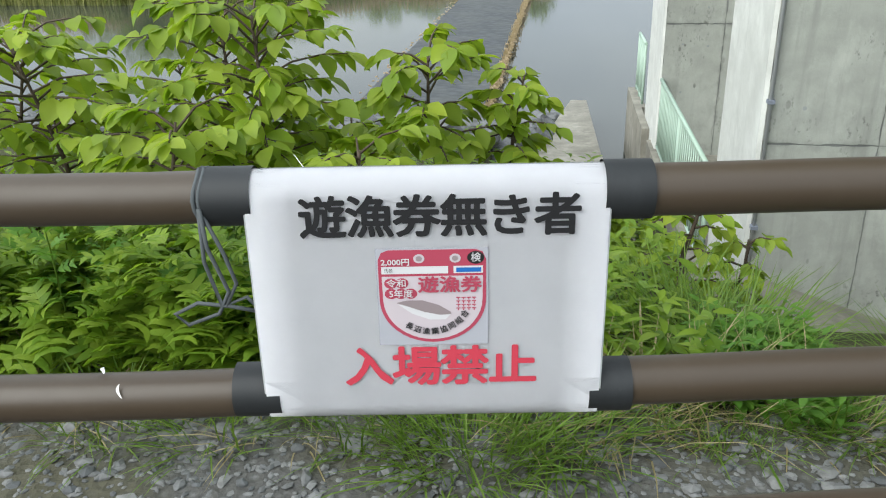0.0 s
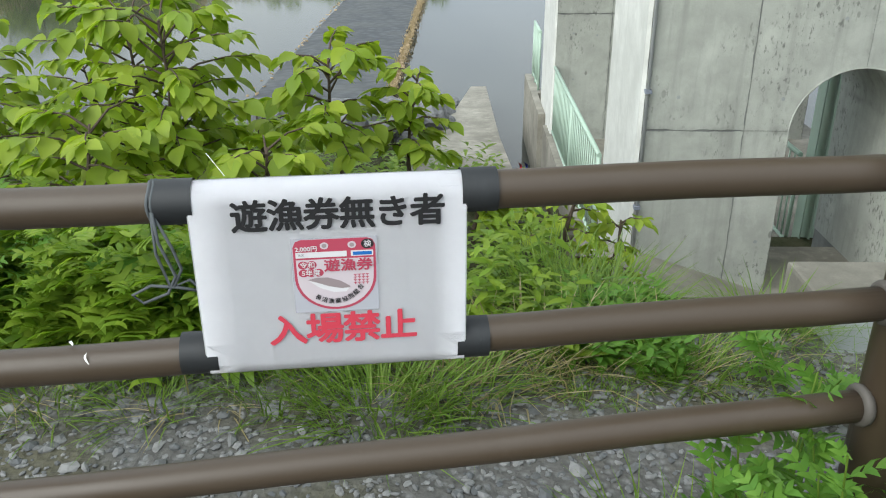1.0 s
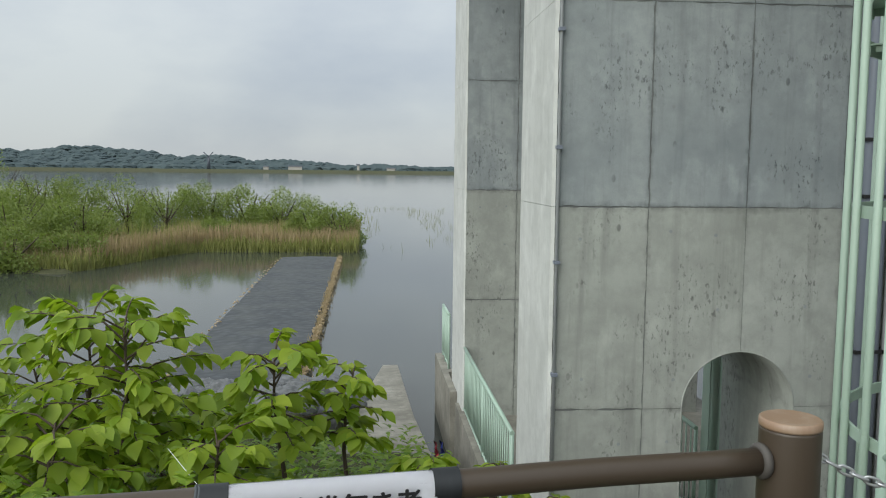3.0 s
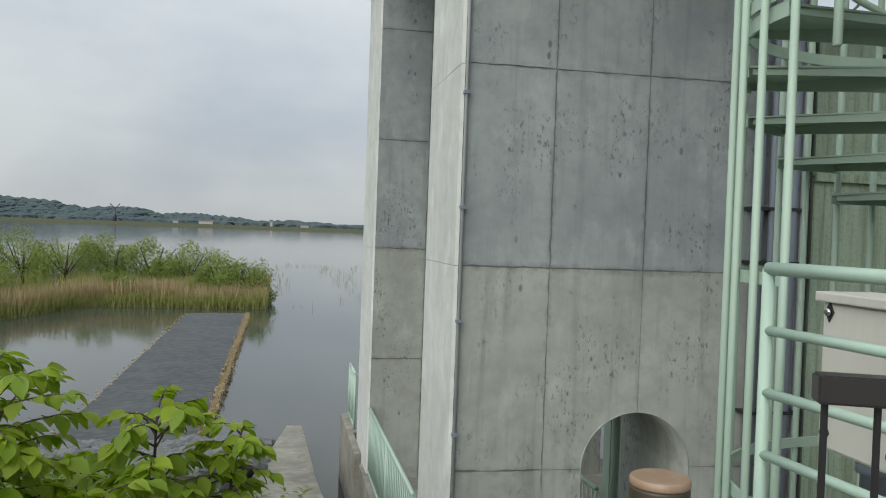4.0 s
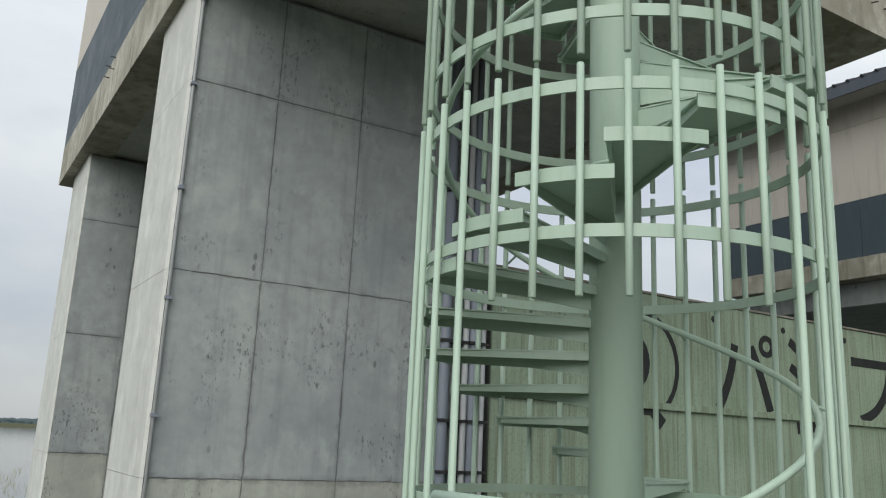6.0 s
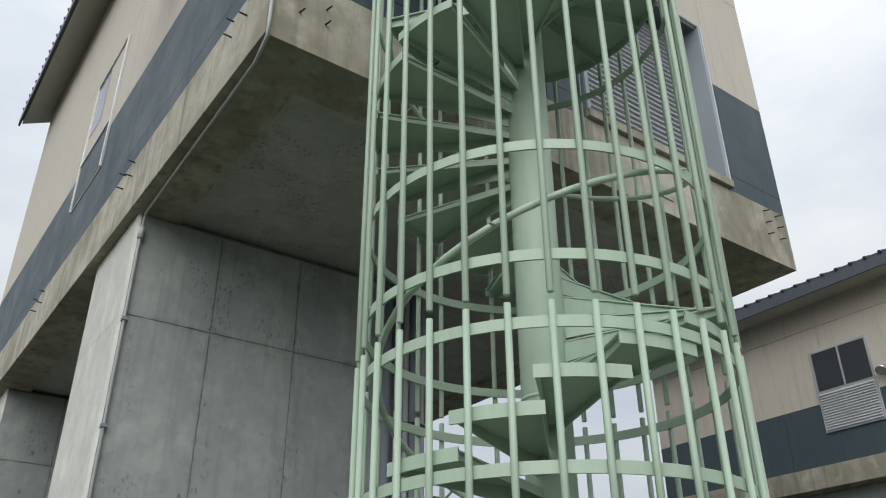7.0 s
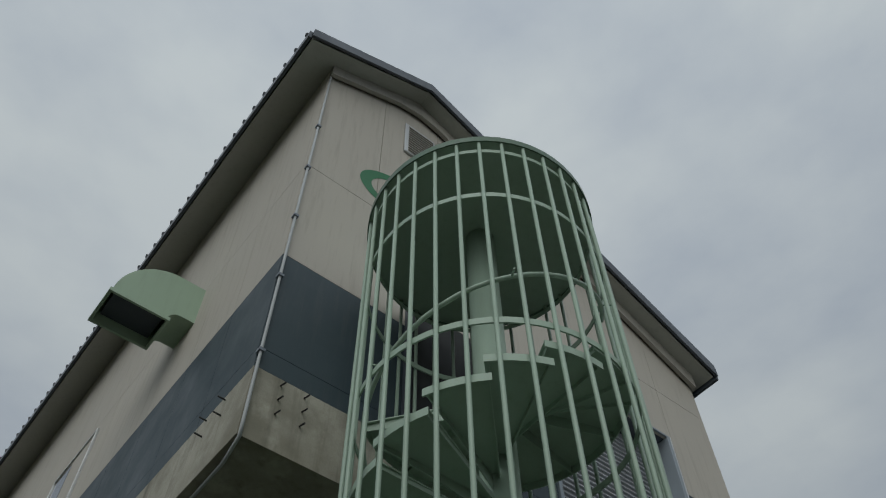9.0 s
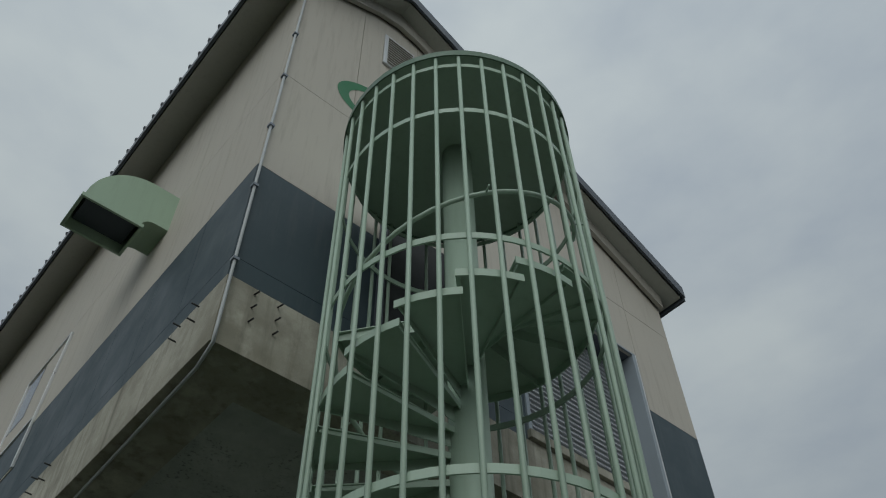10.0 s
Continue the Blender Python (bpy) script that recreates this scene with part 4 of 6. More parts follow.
for i in range(64):
    ob = new("eave_tile", tile_mesh)
    ob.location = (-0.6, 3.9 - i * 0.268, 8.17)
    ob.scale = (1, 0.8, 0.8)
    ob.parent = nroof
nwin = part("window", block(-0.03, 0.0, -1.13, -0.035, 5.62, 7.12, 0.006), M_ALU, nb)
part("pane", block(-0.036, -0.031, -0.56, -0.08, 6.36, 7.06), M_GLASS, nwin)
part("pane", block(-0.036, -0.031, -1.08, -0.60, 6.36, 7.06), M_GLASS, nwin)
for i in range(14):
    bm = bmesh.new()
    z = 5.66 + i * 0.047
    prism(bm, [(-0.031, -1.09, z), (-0.055, -1.09, z), (-0.031, -1.09, z + 0.038)], (0, 1.02, 0))
    part("slat", bm, M_SHUT, nwin)
bm = bmesh.new()
tube(bm, [(-0.02, -1.32, 6.42), (-0.14, -1.32, 6.42), (-0.2, -1.32, 6.35)], [0.06, 0.06, 0.1], 10)
part("wall_lamp", bm, M_STEEL, nb, "weathered round wall lamp")
for yy in (3.2, -2.0, -7.0, -12):
    part("pier", block(0.5, 1.2, yy - 0.4, yy + 0.4, -2, 4.3), M_CONC_UP, nb)


# ---- spiral stair in its cage ----
SC = Vector((1.281, -4.194, 0))
CAGE_R, POLE_R, STEP_A, STEP_H = 1.025, 0.135, 22.5, 0.1622
BASE_A, BASE_Z = -145.6, 2.833
stair = thing("spiral_stair", "pale green steel spiral stair in a round bar cage", "staircase", (SC.x, SC.y, 0.1))
stair_z = -0.1


def rad(a, r, z):
    return Vector((r * math.cos(radians(a)), r * math.sin(radians(a)), z + stair_z))


bm = bmesh.new()
tube(bm, [(0, 0, -0.45), (0, 0, 8.24)], POLE_R, 24)
part("pole", bm, M_GREEN, stair)
for z in (-0.44, 3.05, 6.0):
    bm = bmesh.new()
    tube(bm, [(0, 0, z), (0, 0, z + 0.02)], POLE_R + (0.12 if z < 1 else 0.004), 24)
    part("base_plate" if z < 1 else "pole_seam", bm, M_GREEN, stair)


def wedge(bm, a0, a1, r0, r1, z0, z1, n=4):
    lo_, hi_ = [], []
    for i in range(n + 1):
        a = a0 + (a1 - a0) * i / n
        lo_.append((rad(a, r0, 0), rad(a, r1, 0)))
    outer = [p[1] for p in lo_]
    inner = [p[0] for p in lo_][::-1]
    prism(bm, [p + Vector((0, 0, z0)) for p in outer + inner], (0, 0, z1 - z0))


bm = bmesh.new()
h = STEP_A * 0.555
wedge(bm, -h, h, POLE_R * 0.9, 1.0, -0.008 - stair_z, -stair_z)
tread_plate = finish("tread", bm, M_GREEN)


def radial_plate(a, drops):
    """An upright plate under a tread, along the ray at angle a; drops: (radius, depth) from the pole outwards."""
    bm = bmesh.new()
    pts2 = [rad(a, r, -stair_z) + Vector((0, 0, -0.009)) for r in (drops[0][0], drops[-1][0])]
    pts2 += [rad(a, r, -stair_z) + Vector((0, 0, -d)) for r, d in reversed(drops)]
    prism(bm, pts2, rad(a + 90, 0.008, -stair_z))
    return bm


front_plate = finish("front_plate", radial_plate(-h + 1.2, ((POLE_R * 0.9, 0.125), (0.5, 0.075), (0.985, 0.04))), M_GREEN)
back_lip = finish("back_lip", radial_plate(h - 1.5, ((POLE_R * 0.9, 0.05), (0.97, 0.035))), M_GREEN)
bm = bmesh.new()
wedge(bm, -h, h, 0.988, 1.0, -0.05 - stair_z, 0.012 - stair_z, 5)
outer_lip = finish("outer_lip", bm, M_GREEN)
LAST = 20
for i in range(-17, LAST + 1):
    tr = new("tread", tread_plate)
    tr.parent = stair
    tr.location = (0, 0, BASE_Z + i * STEP_H + stair_z)
    tr.rotation_euler = (0, 0, radians(BASE_A + i * STEP_A))
    for nm, me in (("front_plate", front_plate), ("back_lip", back_lip), ("outer_lip", outer_lip)):
        o = new(nm, me)
        o.parent = tr
# landing towards the building
LAND_Z = BASE_Z + (LAST + 1) * STEP_H
A_L = BASE_A + (LAST + 0.5) * STEP_A
bm = bmesh.new()
wedge(bm, A_L, A_L + 172, POLE_R * 0.9, 1.0, LAND_Z - 0.01, LAND_Z, 26)
landing = part("landing", bm, M_GREEN, stair)
for a in (A_L + 1, A_L + 28, A_L + 56, A_L + 84, A_L + 112, A_L + 140, A_L + 170):
    bm = bmesh.new()
    prism(bm, [rad(a, POLE_R, LAND_Z - 0.011), rad(a, 1.0, LAND_Z - 0.011), rad(a, 1.0, LAND_Z - 0.07), rad(a, POLE_R, LAND_Z - 0.15)], rad(a + 90, 0.008, -stair_z))
    part("rib", bm, M_GREEN, landing)
bm = bmesh.new()
wedge(bm, A_L, A_L + 172, 0.99, 1.0, LAND_Z - 0.08, LAND_Z + 0.03, 26)
part("kick_plate", bm, M_GREEN, landing)
part("bridge_plate", block(-0.05, 0.55, 0.85, 1.14, LAND_Z - 0.05 + stair_z, LAND_Z + stair_z), M_GREEN, landing)


def ring(name, z, hh, r=CAGE_R, a0=0, a1=360, th=0.012, n=60):
    bm = bmesh.new()
    wedge(bm, a0, a1, r - th, r, z - hh / 2, z + hh / 2, n)
    return part(name, bm, M_GREEN, stair)


for z in (2.56, 3.20, 3.535, 4.15, 5.91, 7.46):
    ring("cage_ring", z, 0.055, CAGE_R - 0.012)
ring("cage_ring", 8.19, 0.05, CAGE_R - 0.012)
for z in (0.55, 1.45):
    ring("cage_ring", z, 0.05, CAGE_R - 0.012, -75 + 0, 185, n=44)

NB = 33


def bar_mesh(z0, z1):
    bm = bmesh.new()
    tube(bm, [(0, 0, z0 + stair_z), (0, 0, z0 + 0.004 + stair_z), (0, 0, z1 + stair_z)], [0.0135, 0.0165, 0.0165], 8)
    return finish("cage_bar", bm, M_GREEN)


b_up, b_mid, b_low = bar_mesh(3.33, 8.30), bar_mesh(2.285, 3.29), bar_mesh(-0.34, 3.29)
for i in range(NB):
    a = -130 + 360 * i / NB
    aa = (a + 180) % 360 - 180
    entry = -170 < aa < -92
    for me in (b_up, b_mid if entry else b_low):
        o = new("cage_bar", me)
        o.parent = stair
        p = rad(a, CAGE_R + 0.006, -stair_z)
        o.location = (p.x, p.y, 0)
# roof plate of the cage
bm = bmesh.new()
rim = arc(0, 0, CAGE_R + 0.03, 0, 360, 60)[:-1]
prism(bm, [(x, y, 8.31 + stair_z) for x, y in rim], (0, 0, 0.03))
cap = part("cage_roof", bm, M_GREEN, stair)
bm = bmesh.new()
wedge(bm, 0, 360, CAGE_R + 0.022, CAGE_R + 0.034, 8.29, 8.37, 60)
part("cage_roof_rim", bm, M_GREEN_DARK, stair, "dark green roof rim")
bm = bmesh.new()
tube(bm, [rad(100, 0.9, 8.34), rad(100, 0.9, 8.48), rad(103, 0.95, 8.53)], 0.01, 5)
part("lifting_hook", bm, M_STEEL, cap)
# handrail spiral inside the cage
bm = bmesh.new()
HR_Z = 3.765
hr = [rad(-145.0 + i * 8.0, 0.93, HR_Z + i * 0.0567) for i in range(-42, 59)]
tube(bm, hr, 0.019, 8)
part("handrail", bm, M_GREEN, stair)
for i in range(-40, 58, 8):
    bm = bmesh.new()
    a = -145.0 + i * 8.0
    tube(bm, [rad(a, 0.93, HR_Z + i * 0.0567), rad(a, 1.03, HR_Z + i * 0.0567 - 0.04)], 0.008, 5)
    part("handrail_bracket", bm, M_GREEN, stair)

# pad under the stairs
bm = block(0.08, 3.6, -6.2, -2.9, -2.4, -0.35, 0.02)
single("stair_pad", bm, M_CONC_FLOOR, "concrete pad under the stair foot", "floor", "structure")

# ---- fence ----
FA = 7.5
FU = Vector((math.cos(radians(FA)), math.sin(radians(FA)), 0))
FN = Vector((math.sin(radians(FA)), -math.cos(radians(FA)), 0))
FP = Vector((-0.701, -5.297, 0))


def fpt(s, z, off=0.0):
    """A point of the fence: s along it from the end post, z up, off towards the path."""
    return FP + FU * s + FN * off + Vector((0, 0, z))


fence = thing("rail_fence", "brown plastic-coated log fence with three rails", "fence", tuple(FP))


def loc(p):
    return Vector(p) - FP


def fence_post(s):
    bm = bmesh.new()
    c = loc(fpt(s, 0))
    tube(bm, [c + Vector((0, 0, -0.25)), c + Vector((0, 0, 1.003)), c + Vector((0, 0, 1.011))], [0.07, 0.07, 0.069], 28)
    post = part("post", bm, M_BROWN, fence)
    bm = bmesh.new()
    tube(bm, [c + Vector((0, 0, 1.0111)), c + Vector((0, 0, 1.016)), c + Vector((0, 0, 1.029)), c + Vector((0, 0, 1.032))], [0.0705, 0.0712, 0.0705, 0.066], 28)
    part("cap", bm, M_BROWN_TOP, post, "worn pale brown post cap")
    return post


fence_post(0)
fence_post(-2.0)
fence_post(-4.0)
RAILS = (0.933, 0.662, 0.412)
rng = random.Random(3)
for z, tilt in zip(RAILS, (0.0, 0.018, 0.045)):
    for s0, s1 in ((-1.93, -0.07), (-3.93, -2.07)):
        bm = bmesh.new()
        n = 14
        tube(bm, [loc(fpt(s0 + (s1 - s0) * i / n, z + tilt * (s0 + (s1 - s0) * i / n + 1.07) + 0.0015 * math.sin(i * 1.3))) for i in range(n + 1)], 0.032, 24)
        rail = part("rail", bm, M_BROWN, fence)
        for s in (s0, s1):
            bm = bmesh.new()
            sg = 1 if s == s0 else -1
            tube(bm, [loc(fpt(s + sg * d, z + tilt * (s + 1.07))) for d in (-0.004, 0.006, 0.012, 0.016)], [0.04, 0.043, 0.041, 0.034], 20)
            part("collar", bm, M_RUBBER, rail)

# ---- notice ----
S0, S1 = -1.281, -0.850
notice = thing("notice", "white laminated notice taped over two fence rails", "sign", tuple(fpt((S0 + S1) / 2, RAILS[1])))
NO = Vector(notice.location)
R1 = 0.0335
prof = [(-0.012, RAILS[0] + 0.022)] + [(R1 * math.sin(radians(a)), RAILS[0] + R1 * math.cos(radians(a))) for a in range(-10, 91, 10)]
z_flat0 = RAILS[0]
z_flat1 = RAILS[1] - 0.004
prof += [(R1 + 0.001 * math.sin(math.pi * i / 8), z_flat0 + (z_flat1 - z_flat0) * i / 8) for i in range(1, 9)]
prof += [(R1 * math.cos(radians(a)) , RAILS[1] - 0.004 - R1 * math.sin(radians(a))) for a in range(10, 101, 10)]


def sheet(s0, s1, lift):
    bm = bmesh.new()
    cols = []
    for i in range(9):
        s = s0 + (s1 - s0) * i / 8
        cols.append([bm.verts.new(fpt(s, z, o + lift + 0.0003 * math.sin(i * 1.7 + j * 0.8)) - NO) for j, (o, z) in enumerate(prof)])
    for a, b in zip(cols, cols[1:]):
        for j in range(len(prof) - 1):
            f = bm.faces.new((a[j], b[j], b[j + 1], a[j + 1]))
            f.smooth = True
    bmesh.ops.solidify(bm, geom=bm.faces[:], thickness=0.0006)
    return bm


part("paper", sheet(S0 + 0.002, S1 - 0.002, 0.0008), M_PAPER, notice)
part("laminate_edge", sheet(S0, S1, 0.0), M_FILM, notice, "clear laminated edge")


def on_sign(u, w, lift=0.0032):
    """u along the sheet from its left edge, w down from the top rail's axis."""
    return fpt(S0 + u, RAILS[0] - w, R1 + 0.001 * math.sin(math.pi * min(1.0, max(0.0, w / (z_flat0 - z_flat1)))) + lift) - NO


def letters(text, u, w, size, mat, bold=0.0, lift=0.0032, squash=1.0, angle=0.0, name="lettering"):
    """Lettering with its middle at (u, w) on the sheet."""
    cu = bpy.data.curves.new("letters", "FONT")
    cu.body = text
    cu.size = size
    cu.align_x, cu.align_y = "CENTER", "CENTER"
    cu.resolution_u = 3
    tmp = new("tmp_letters", cu)
    bpy.context.view_layer.update()
    me = bpy.data.meshes.new_from_object(tmp.evaluated_get(bpy.context.evaluated_depsgraph_get()))
    bpy.data.objects.remove(tmp)
    ca, sa = math.cos(radians(angle)), math.sin(radians(angle))
    src = [tuple(v.co) for v in me.vertices]
    polys = [tuple(p.vertices) for p in me.polygons]
    # heavy strokes: the outline is laid several times, a little apart
    turns = [(0.0, 0.0)] + ([(math.cos(q * math.pi / 4), math.sin(q * math.pi / 4)) for q in range(8)] if bold > 0 else [])
    me = bpy.data.meshes.new("letters")
    me.from_pydata([(x + bold * 0.8 * du, y + bold * 0.8 * dv, q * 0.00006) for q, (du, dv) in enumerate(turns) for x, y, _ in src], [], [tuple(i + q * len(src) for i in p) for q in range(len(turns)) for p in polys])
    for v in me.vertices:
        x, y = v.co.x * squash, v.co.y
        up = v.co.z
        uu, ww = u + ca * x - sa * y, w - sa * x - ca * y
        if size < 0.03:
            uu, ww = CU + (uu - CU) * CS, CW + (ww - CW) * CS
        v.co = on_sign(uu, ww, lift + up)
    me.materials.append(mat)
    ob = new(name, me)
    ob.parent = notice
    return ob


def flat(poly, mat, lift, name):
    bm = bmesh.new()
    bm.faces.new([bm.verts.new(on_sign(CU + (u - CU) * CS, CW + (w - CW) * CS, lift - 0.0011)) for u, w in poly])
    bmesh.ops.triangulate(bm, faces=bm.faces[:])
    return part(name, bm, mat, notice, fix=False)


for i, ch in enumerate("遊漁券無き者"):
    letters(ch, 0.0925 + i * 0.0552, 0.020, 0.0545, M_INK, 0.0019, squash=1.05)
for i, ch in enumerate("入場禁止"):
    letters(ch, 0.1365 + i * 0.0605, 0.222, 0.0585, M_RED, 0.002, squash=1.08)
# the printed ticket
CU, CW, CS = 0.2195, 0.121, 1.07
flat([(CU - 0.063, CW - 0.060), (CU + 0.063, CW - 0.060), (CU + 0.063, CW + 0.062), (CU - 0.063, CW + 0.062)], M_CARD_BG, 0.0036, "ticket_photo")


def badge(r, top):
    pts2 = [(CU - r, CW - top + 0.012), (CU - r + 0.004, CW - top + 0.003), (CU - r + 0.012, CW - top), (CU + r - 0.012, CW - top), (CU + r - 0.004, CW - top + 0.003), (CU + r, CW - top + 0.012)]
    return pts2 + [(CU + r * math.cos(radians(a)), CW + 0.004 + (r - 0.006) * math.sin(radians(a))) for a in range(0, 181, 9)]


flat(badge(0.0605, 0.058), M_CARD_RED, 0.0040, "ticket_border")
flat([(CU - 0.057, CW - 0.026), (CU + 0.057, CW - 0.026)] + [(CU + 0.0565 * math.cos(radians(a)), CW + 0.003 + 0.0515 * math.sin(radians(a))) for a in range(0, 181, 9)], M_CARD_PALE, 0.0043, "ticket_field")
flat([(CU - 0.057, CW - 0.038), (CU + 0.018, CW - 0.038), (CU + 0.018, CW - 0.029), (CU - 0.057, CW - 0.029)], M_CARD_WHITE, 0.0043, "ticket_field")
flat([(CU + 0.024, CW - 0.038), (CU + 0.057, CW - 0.038), (CU + 0.057, CW - 0.029), (CU + 0.024, CW - 0.029)], M_CARD_WHITE, 0.0043, "ticket_field")
flat([(CU + 0.027, CW - 0.036), (CU + 0.055, CW - 0.036), (CU + 0.055, CW - 0.0305), (CU + 0.027, CW - 0.0305)], M_CARD_BLUE, 0.0046, "ticket_field")
flat([(CU + 0.049 + 0.0095 * math.cos(radians(a)), CW - 0.048 + 0.0078 * math.sin(radians(a))) for a in range(0, 360, 15)], M_INK, 0.0043, "ticket_field")
letters("検", CU + 0.049, CW - 0.048, 0.0115, M_CARD_WHITE, 0.0001, 0.0044)
letters("2,000円", CU - 0.041, CW - 0.0435, 0.0092, M_CARD_WHITE, 0.0002, 0.0044, 1.1)
letters("氏名", CU - 0.049, CW - 0.0335, 0.005, M_INK, 0, 0.0044)
for cu_, cw_, n_ in ((CU - 0.047, CW - 0.0175, 2), (CU - 0.0345, CW - 0.0175, 2), (CU - 0.047, CW - 0.0045, 2), (CU - 0.036, CW - 0.0045, 2), (CU - 0.025, CW - 0.0045, 2)):
    flat([(cu_ + 0.0075 * math.cos(radians(a)), cw_ + 0.0065 * math.sin(radians(a))) for a in range(0, 360, 20)], M_CARD_RED, 0.0045, "ticket_dot")
letters("令和", CU - 0.0407, CW - 0.0175, 0.0105, M_CARD_WHITE, 0.0001, 0.0046, 1.1)
letters("5年度", CU - 0.036, CW - 0.0045, 0.0105, M_CARD_WHITE, 0.0001, 0.0046, 1.05)
letters("遊漁券", CU + 0.0195, CW - 0.0145, 0.021, M_CARD_RED, 0.0007, 0.0045, 1.15)
for du in (-0.0145, 0.026):
    flat([(CU + du + 0.0062 * math.cos(radians(a)), CW - 0.0475 + 0.0055 * math.sin(radians(a))) for a in range(0, 360, 20)], M_CARD_PALE, 0.0044, "eyelet_rim")
    flat([(CU + du + 0.0036 * math.cos(radians(a)), CW - 0.0475 + 0.0032 * math.sin(radians(a))) for a in range(0, 360, 20)], M_FISH, 0.0047, "eyelet_hole")
for q in range(4):
    for w_ in range(4):
        u0, w0 = CU + 0.0265 + q * 0.006, CW + 0.0005 + w_ * 0.0045
        flat([(u0, w0), (u0 + 0.0048, w0), (u0 + 0.0048, w0 + 0.0013), (u0, w0 + 0.0013)], M_CARD_RED, 0.0045, "seal_bar")
        flat([(u0 + 0.0018, w0 + 0.0013), (u0 + 0.003, w0 + 0.0013), (u0 + 0.003, w0 + 0.0036), (u0 + 0.0018, w0 + 0.0036)], M_CARD_RED, 0.0045, "seal_bar")
flat([(CU - 0.040, CW + 0.009), (CU - 0.02, CW + 0.012), (CU + 0.006, CW + 0.018), (CU + 0.02, CW + 0.0225), (CU + 0.014, CW + 0.029), (CU - 0.004, CW + 0.029), (CU - 0.024, CW + 0.021)], M_CARD_WHITE, 0.0044, "ticket_fish")
fish = [(CU - 0.042, CW + 0.007), (CU - 0.03, CW + 0.004), (CU - 0.012, CW + 0.004), (CU + 0.006, CW + 0.010), (CU + 0.02, CW + 0.019), (CU + 0.021, CW + 0.022), (CU + 0.008, CW + 0.023), (CU - 0.01, CW + 0.019), (CU - 0.028, CW + 0.012)]
flat(fish, M_FISH, 0.0046, "ticket_fish")
for i, ch in enumerate("長沼漁業協同組合"):
    a = radians(122 - i * 12.6)
    letters(ch, CU - 0.003 + 0.047 * math.cos(a), CW - 0.006 + 0.050 * math.sin(a), 0.0092, M_INK, 0.0002, 0.0045, 1.0, (90 - math.degrees(a)) * 0.9)
# tape at the four corners
for s, z, wid in ((S0 - 0.022, RAILS[0], 0.062), (S1 + 0.022, RAILS[0], 0.058), (S0 - 0.012, RAILS[1], 0.062), (S1 + 0.014, RAILS[1], 0.056)):
    bm = bmesh.new()
    lo_a, hi_a = (-60, 150) if z > 0.8 else (-20, 160)
    cols = []
    for i in range(4):
        ss = s - wid / 2 + wid * i / 3
        cols.append([bm.verts.new(fpt(ss, z + 0.0362 * math.cos(radians(a)), 0.0362 * math.sin(radians(a))) - NO) for a in range(lo_a, hi_a + 1, 15)])
    for a, b in zip(cols, cols[1:]):
        for j in range(len(a) - 1):
            bm.faces.new((a[j], b[j], b[j + 1], a[j + 1])).smooth = True
    part("tape", bm, M_TAPE, notice, "black cloth tape")

# cord knotted on the top rail
cord = thing("cord", "thin grey cord knotted round the top rail", "cord", tuple(fpt(S0 - 0.055, RAILS[0])))
CO = Vector(cord.location)
rng = random.Random(8)
bm = bmesh.new()
for k2 in range(2):
    tube(bm, [fpt(S0 - 0.055 + 0.006 * k2 + 0.002 * math.sin(a), RAILS[0] + 0.0345 * math.cos(radians(a)), 0.0345 * math.sin(radians(a))) - CO for a in range(0, 361, 20)], 0.0028, 6)
part("loop", bm, M_CORD, cord)
for pts2 in ([(-0.05, 0.93, 0.036), (-0.048, 0.88, 0.034), (-0.03, 0.82, 0.03), (-0.045, 0.79, 0.03), (-0.085, 0.775, 0.03), (-0.10, 0.79, 0.03), (-0.07, 0.805, 0.03), (-0.03, 0.80, 0.03), (0.01, 0.785, 0.02)],
             [(-0.052, 0.93, 0.034), (-0.055, 0.86, 0.03), (-0.04, 0.80, 0.03), (-0.01, 0.81, 0.025), (0.02, 0.77, 0.02)],
             [(-0.05, 0.925, 0.032), (-0.03, 0.87, 0.03), (-0.02, 0.83, 0.028), (-0.035, 0.80, 0.03)]):
    bm = bmesh.new()
    P2 = [fpt(S0 + a, z, o) - CO for a, z, o in pts2]
    tube(bm, P2, 0.0026, 6)
    part("strand", bm, M_CORD, cord)
# scuffs and droppings on the rails
for s, z, a, ln, wd in ((-0.662, RAILS[0], 70, 0.03, 0.004), (-1.47, RAILS[1], 60, 0.012, 0.004), (-1.50, RAILS[1], -5, 0.012, 0.006), (-0.72, RAILS[2], 30, 0.02, 0.004)):
    bm = bmesh.new()
    ring_a = [a + d for d in range(-18, 19, 6)]
    up = [bm.verts.new(fpt(s - wd / 2 * math.cos(radians((d - a) * 4.5)) + 0.004 * math.sin(radians(d * 5)), z + 0.0314 * math.cos(radians(d)), 0.0314 * math.sin(radians(d)))) for d in ring_a]
    dn = [bm.verts.new(fpt(s + wd / 2 * math.cos(radians((d - a) * 4.5)) + 0.004 * math.sin(radians(d * 5)), z + 0.0314 * math.cos(radians(d)), 0.0314 * math.sin(radians(d)))) for d in ring_a]
    for i in range(len(up) - 1):
        bm.faces.new((up[i], up[i + 1], dn[i + 1], dn[i]))
    for v in bm.verts:
        v.co -= FP
    part("scuff", bm, M_FILM_WHITE, fence)

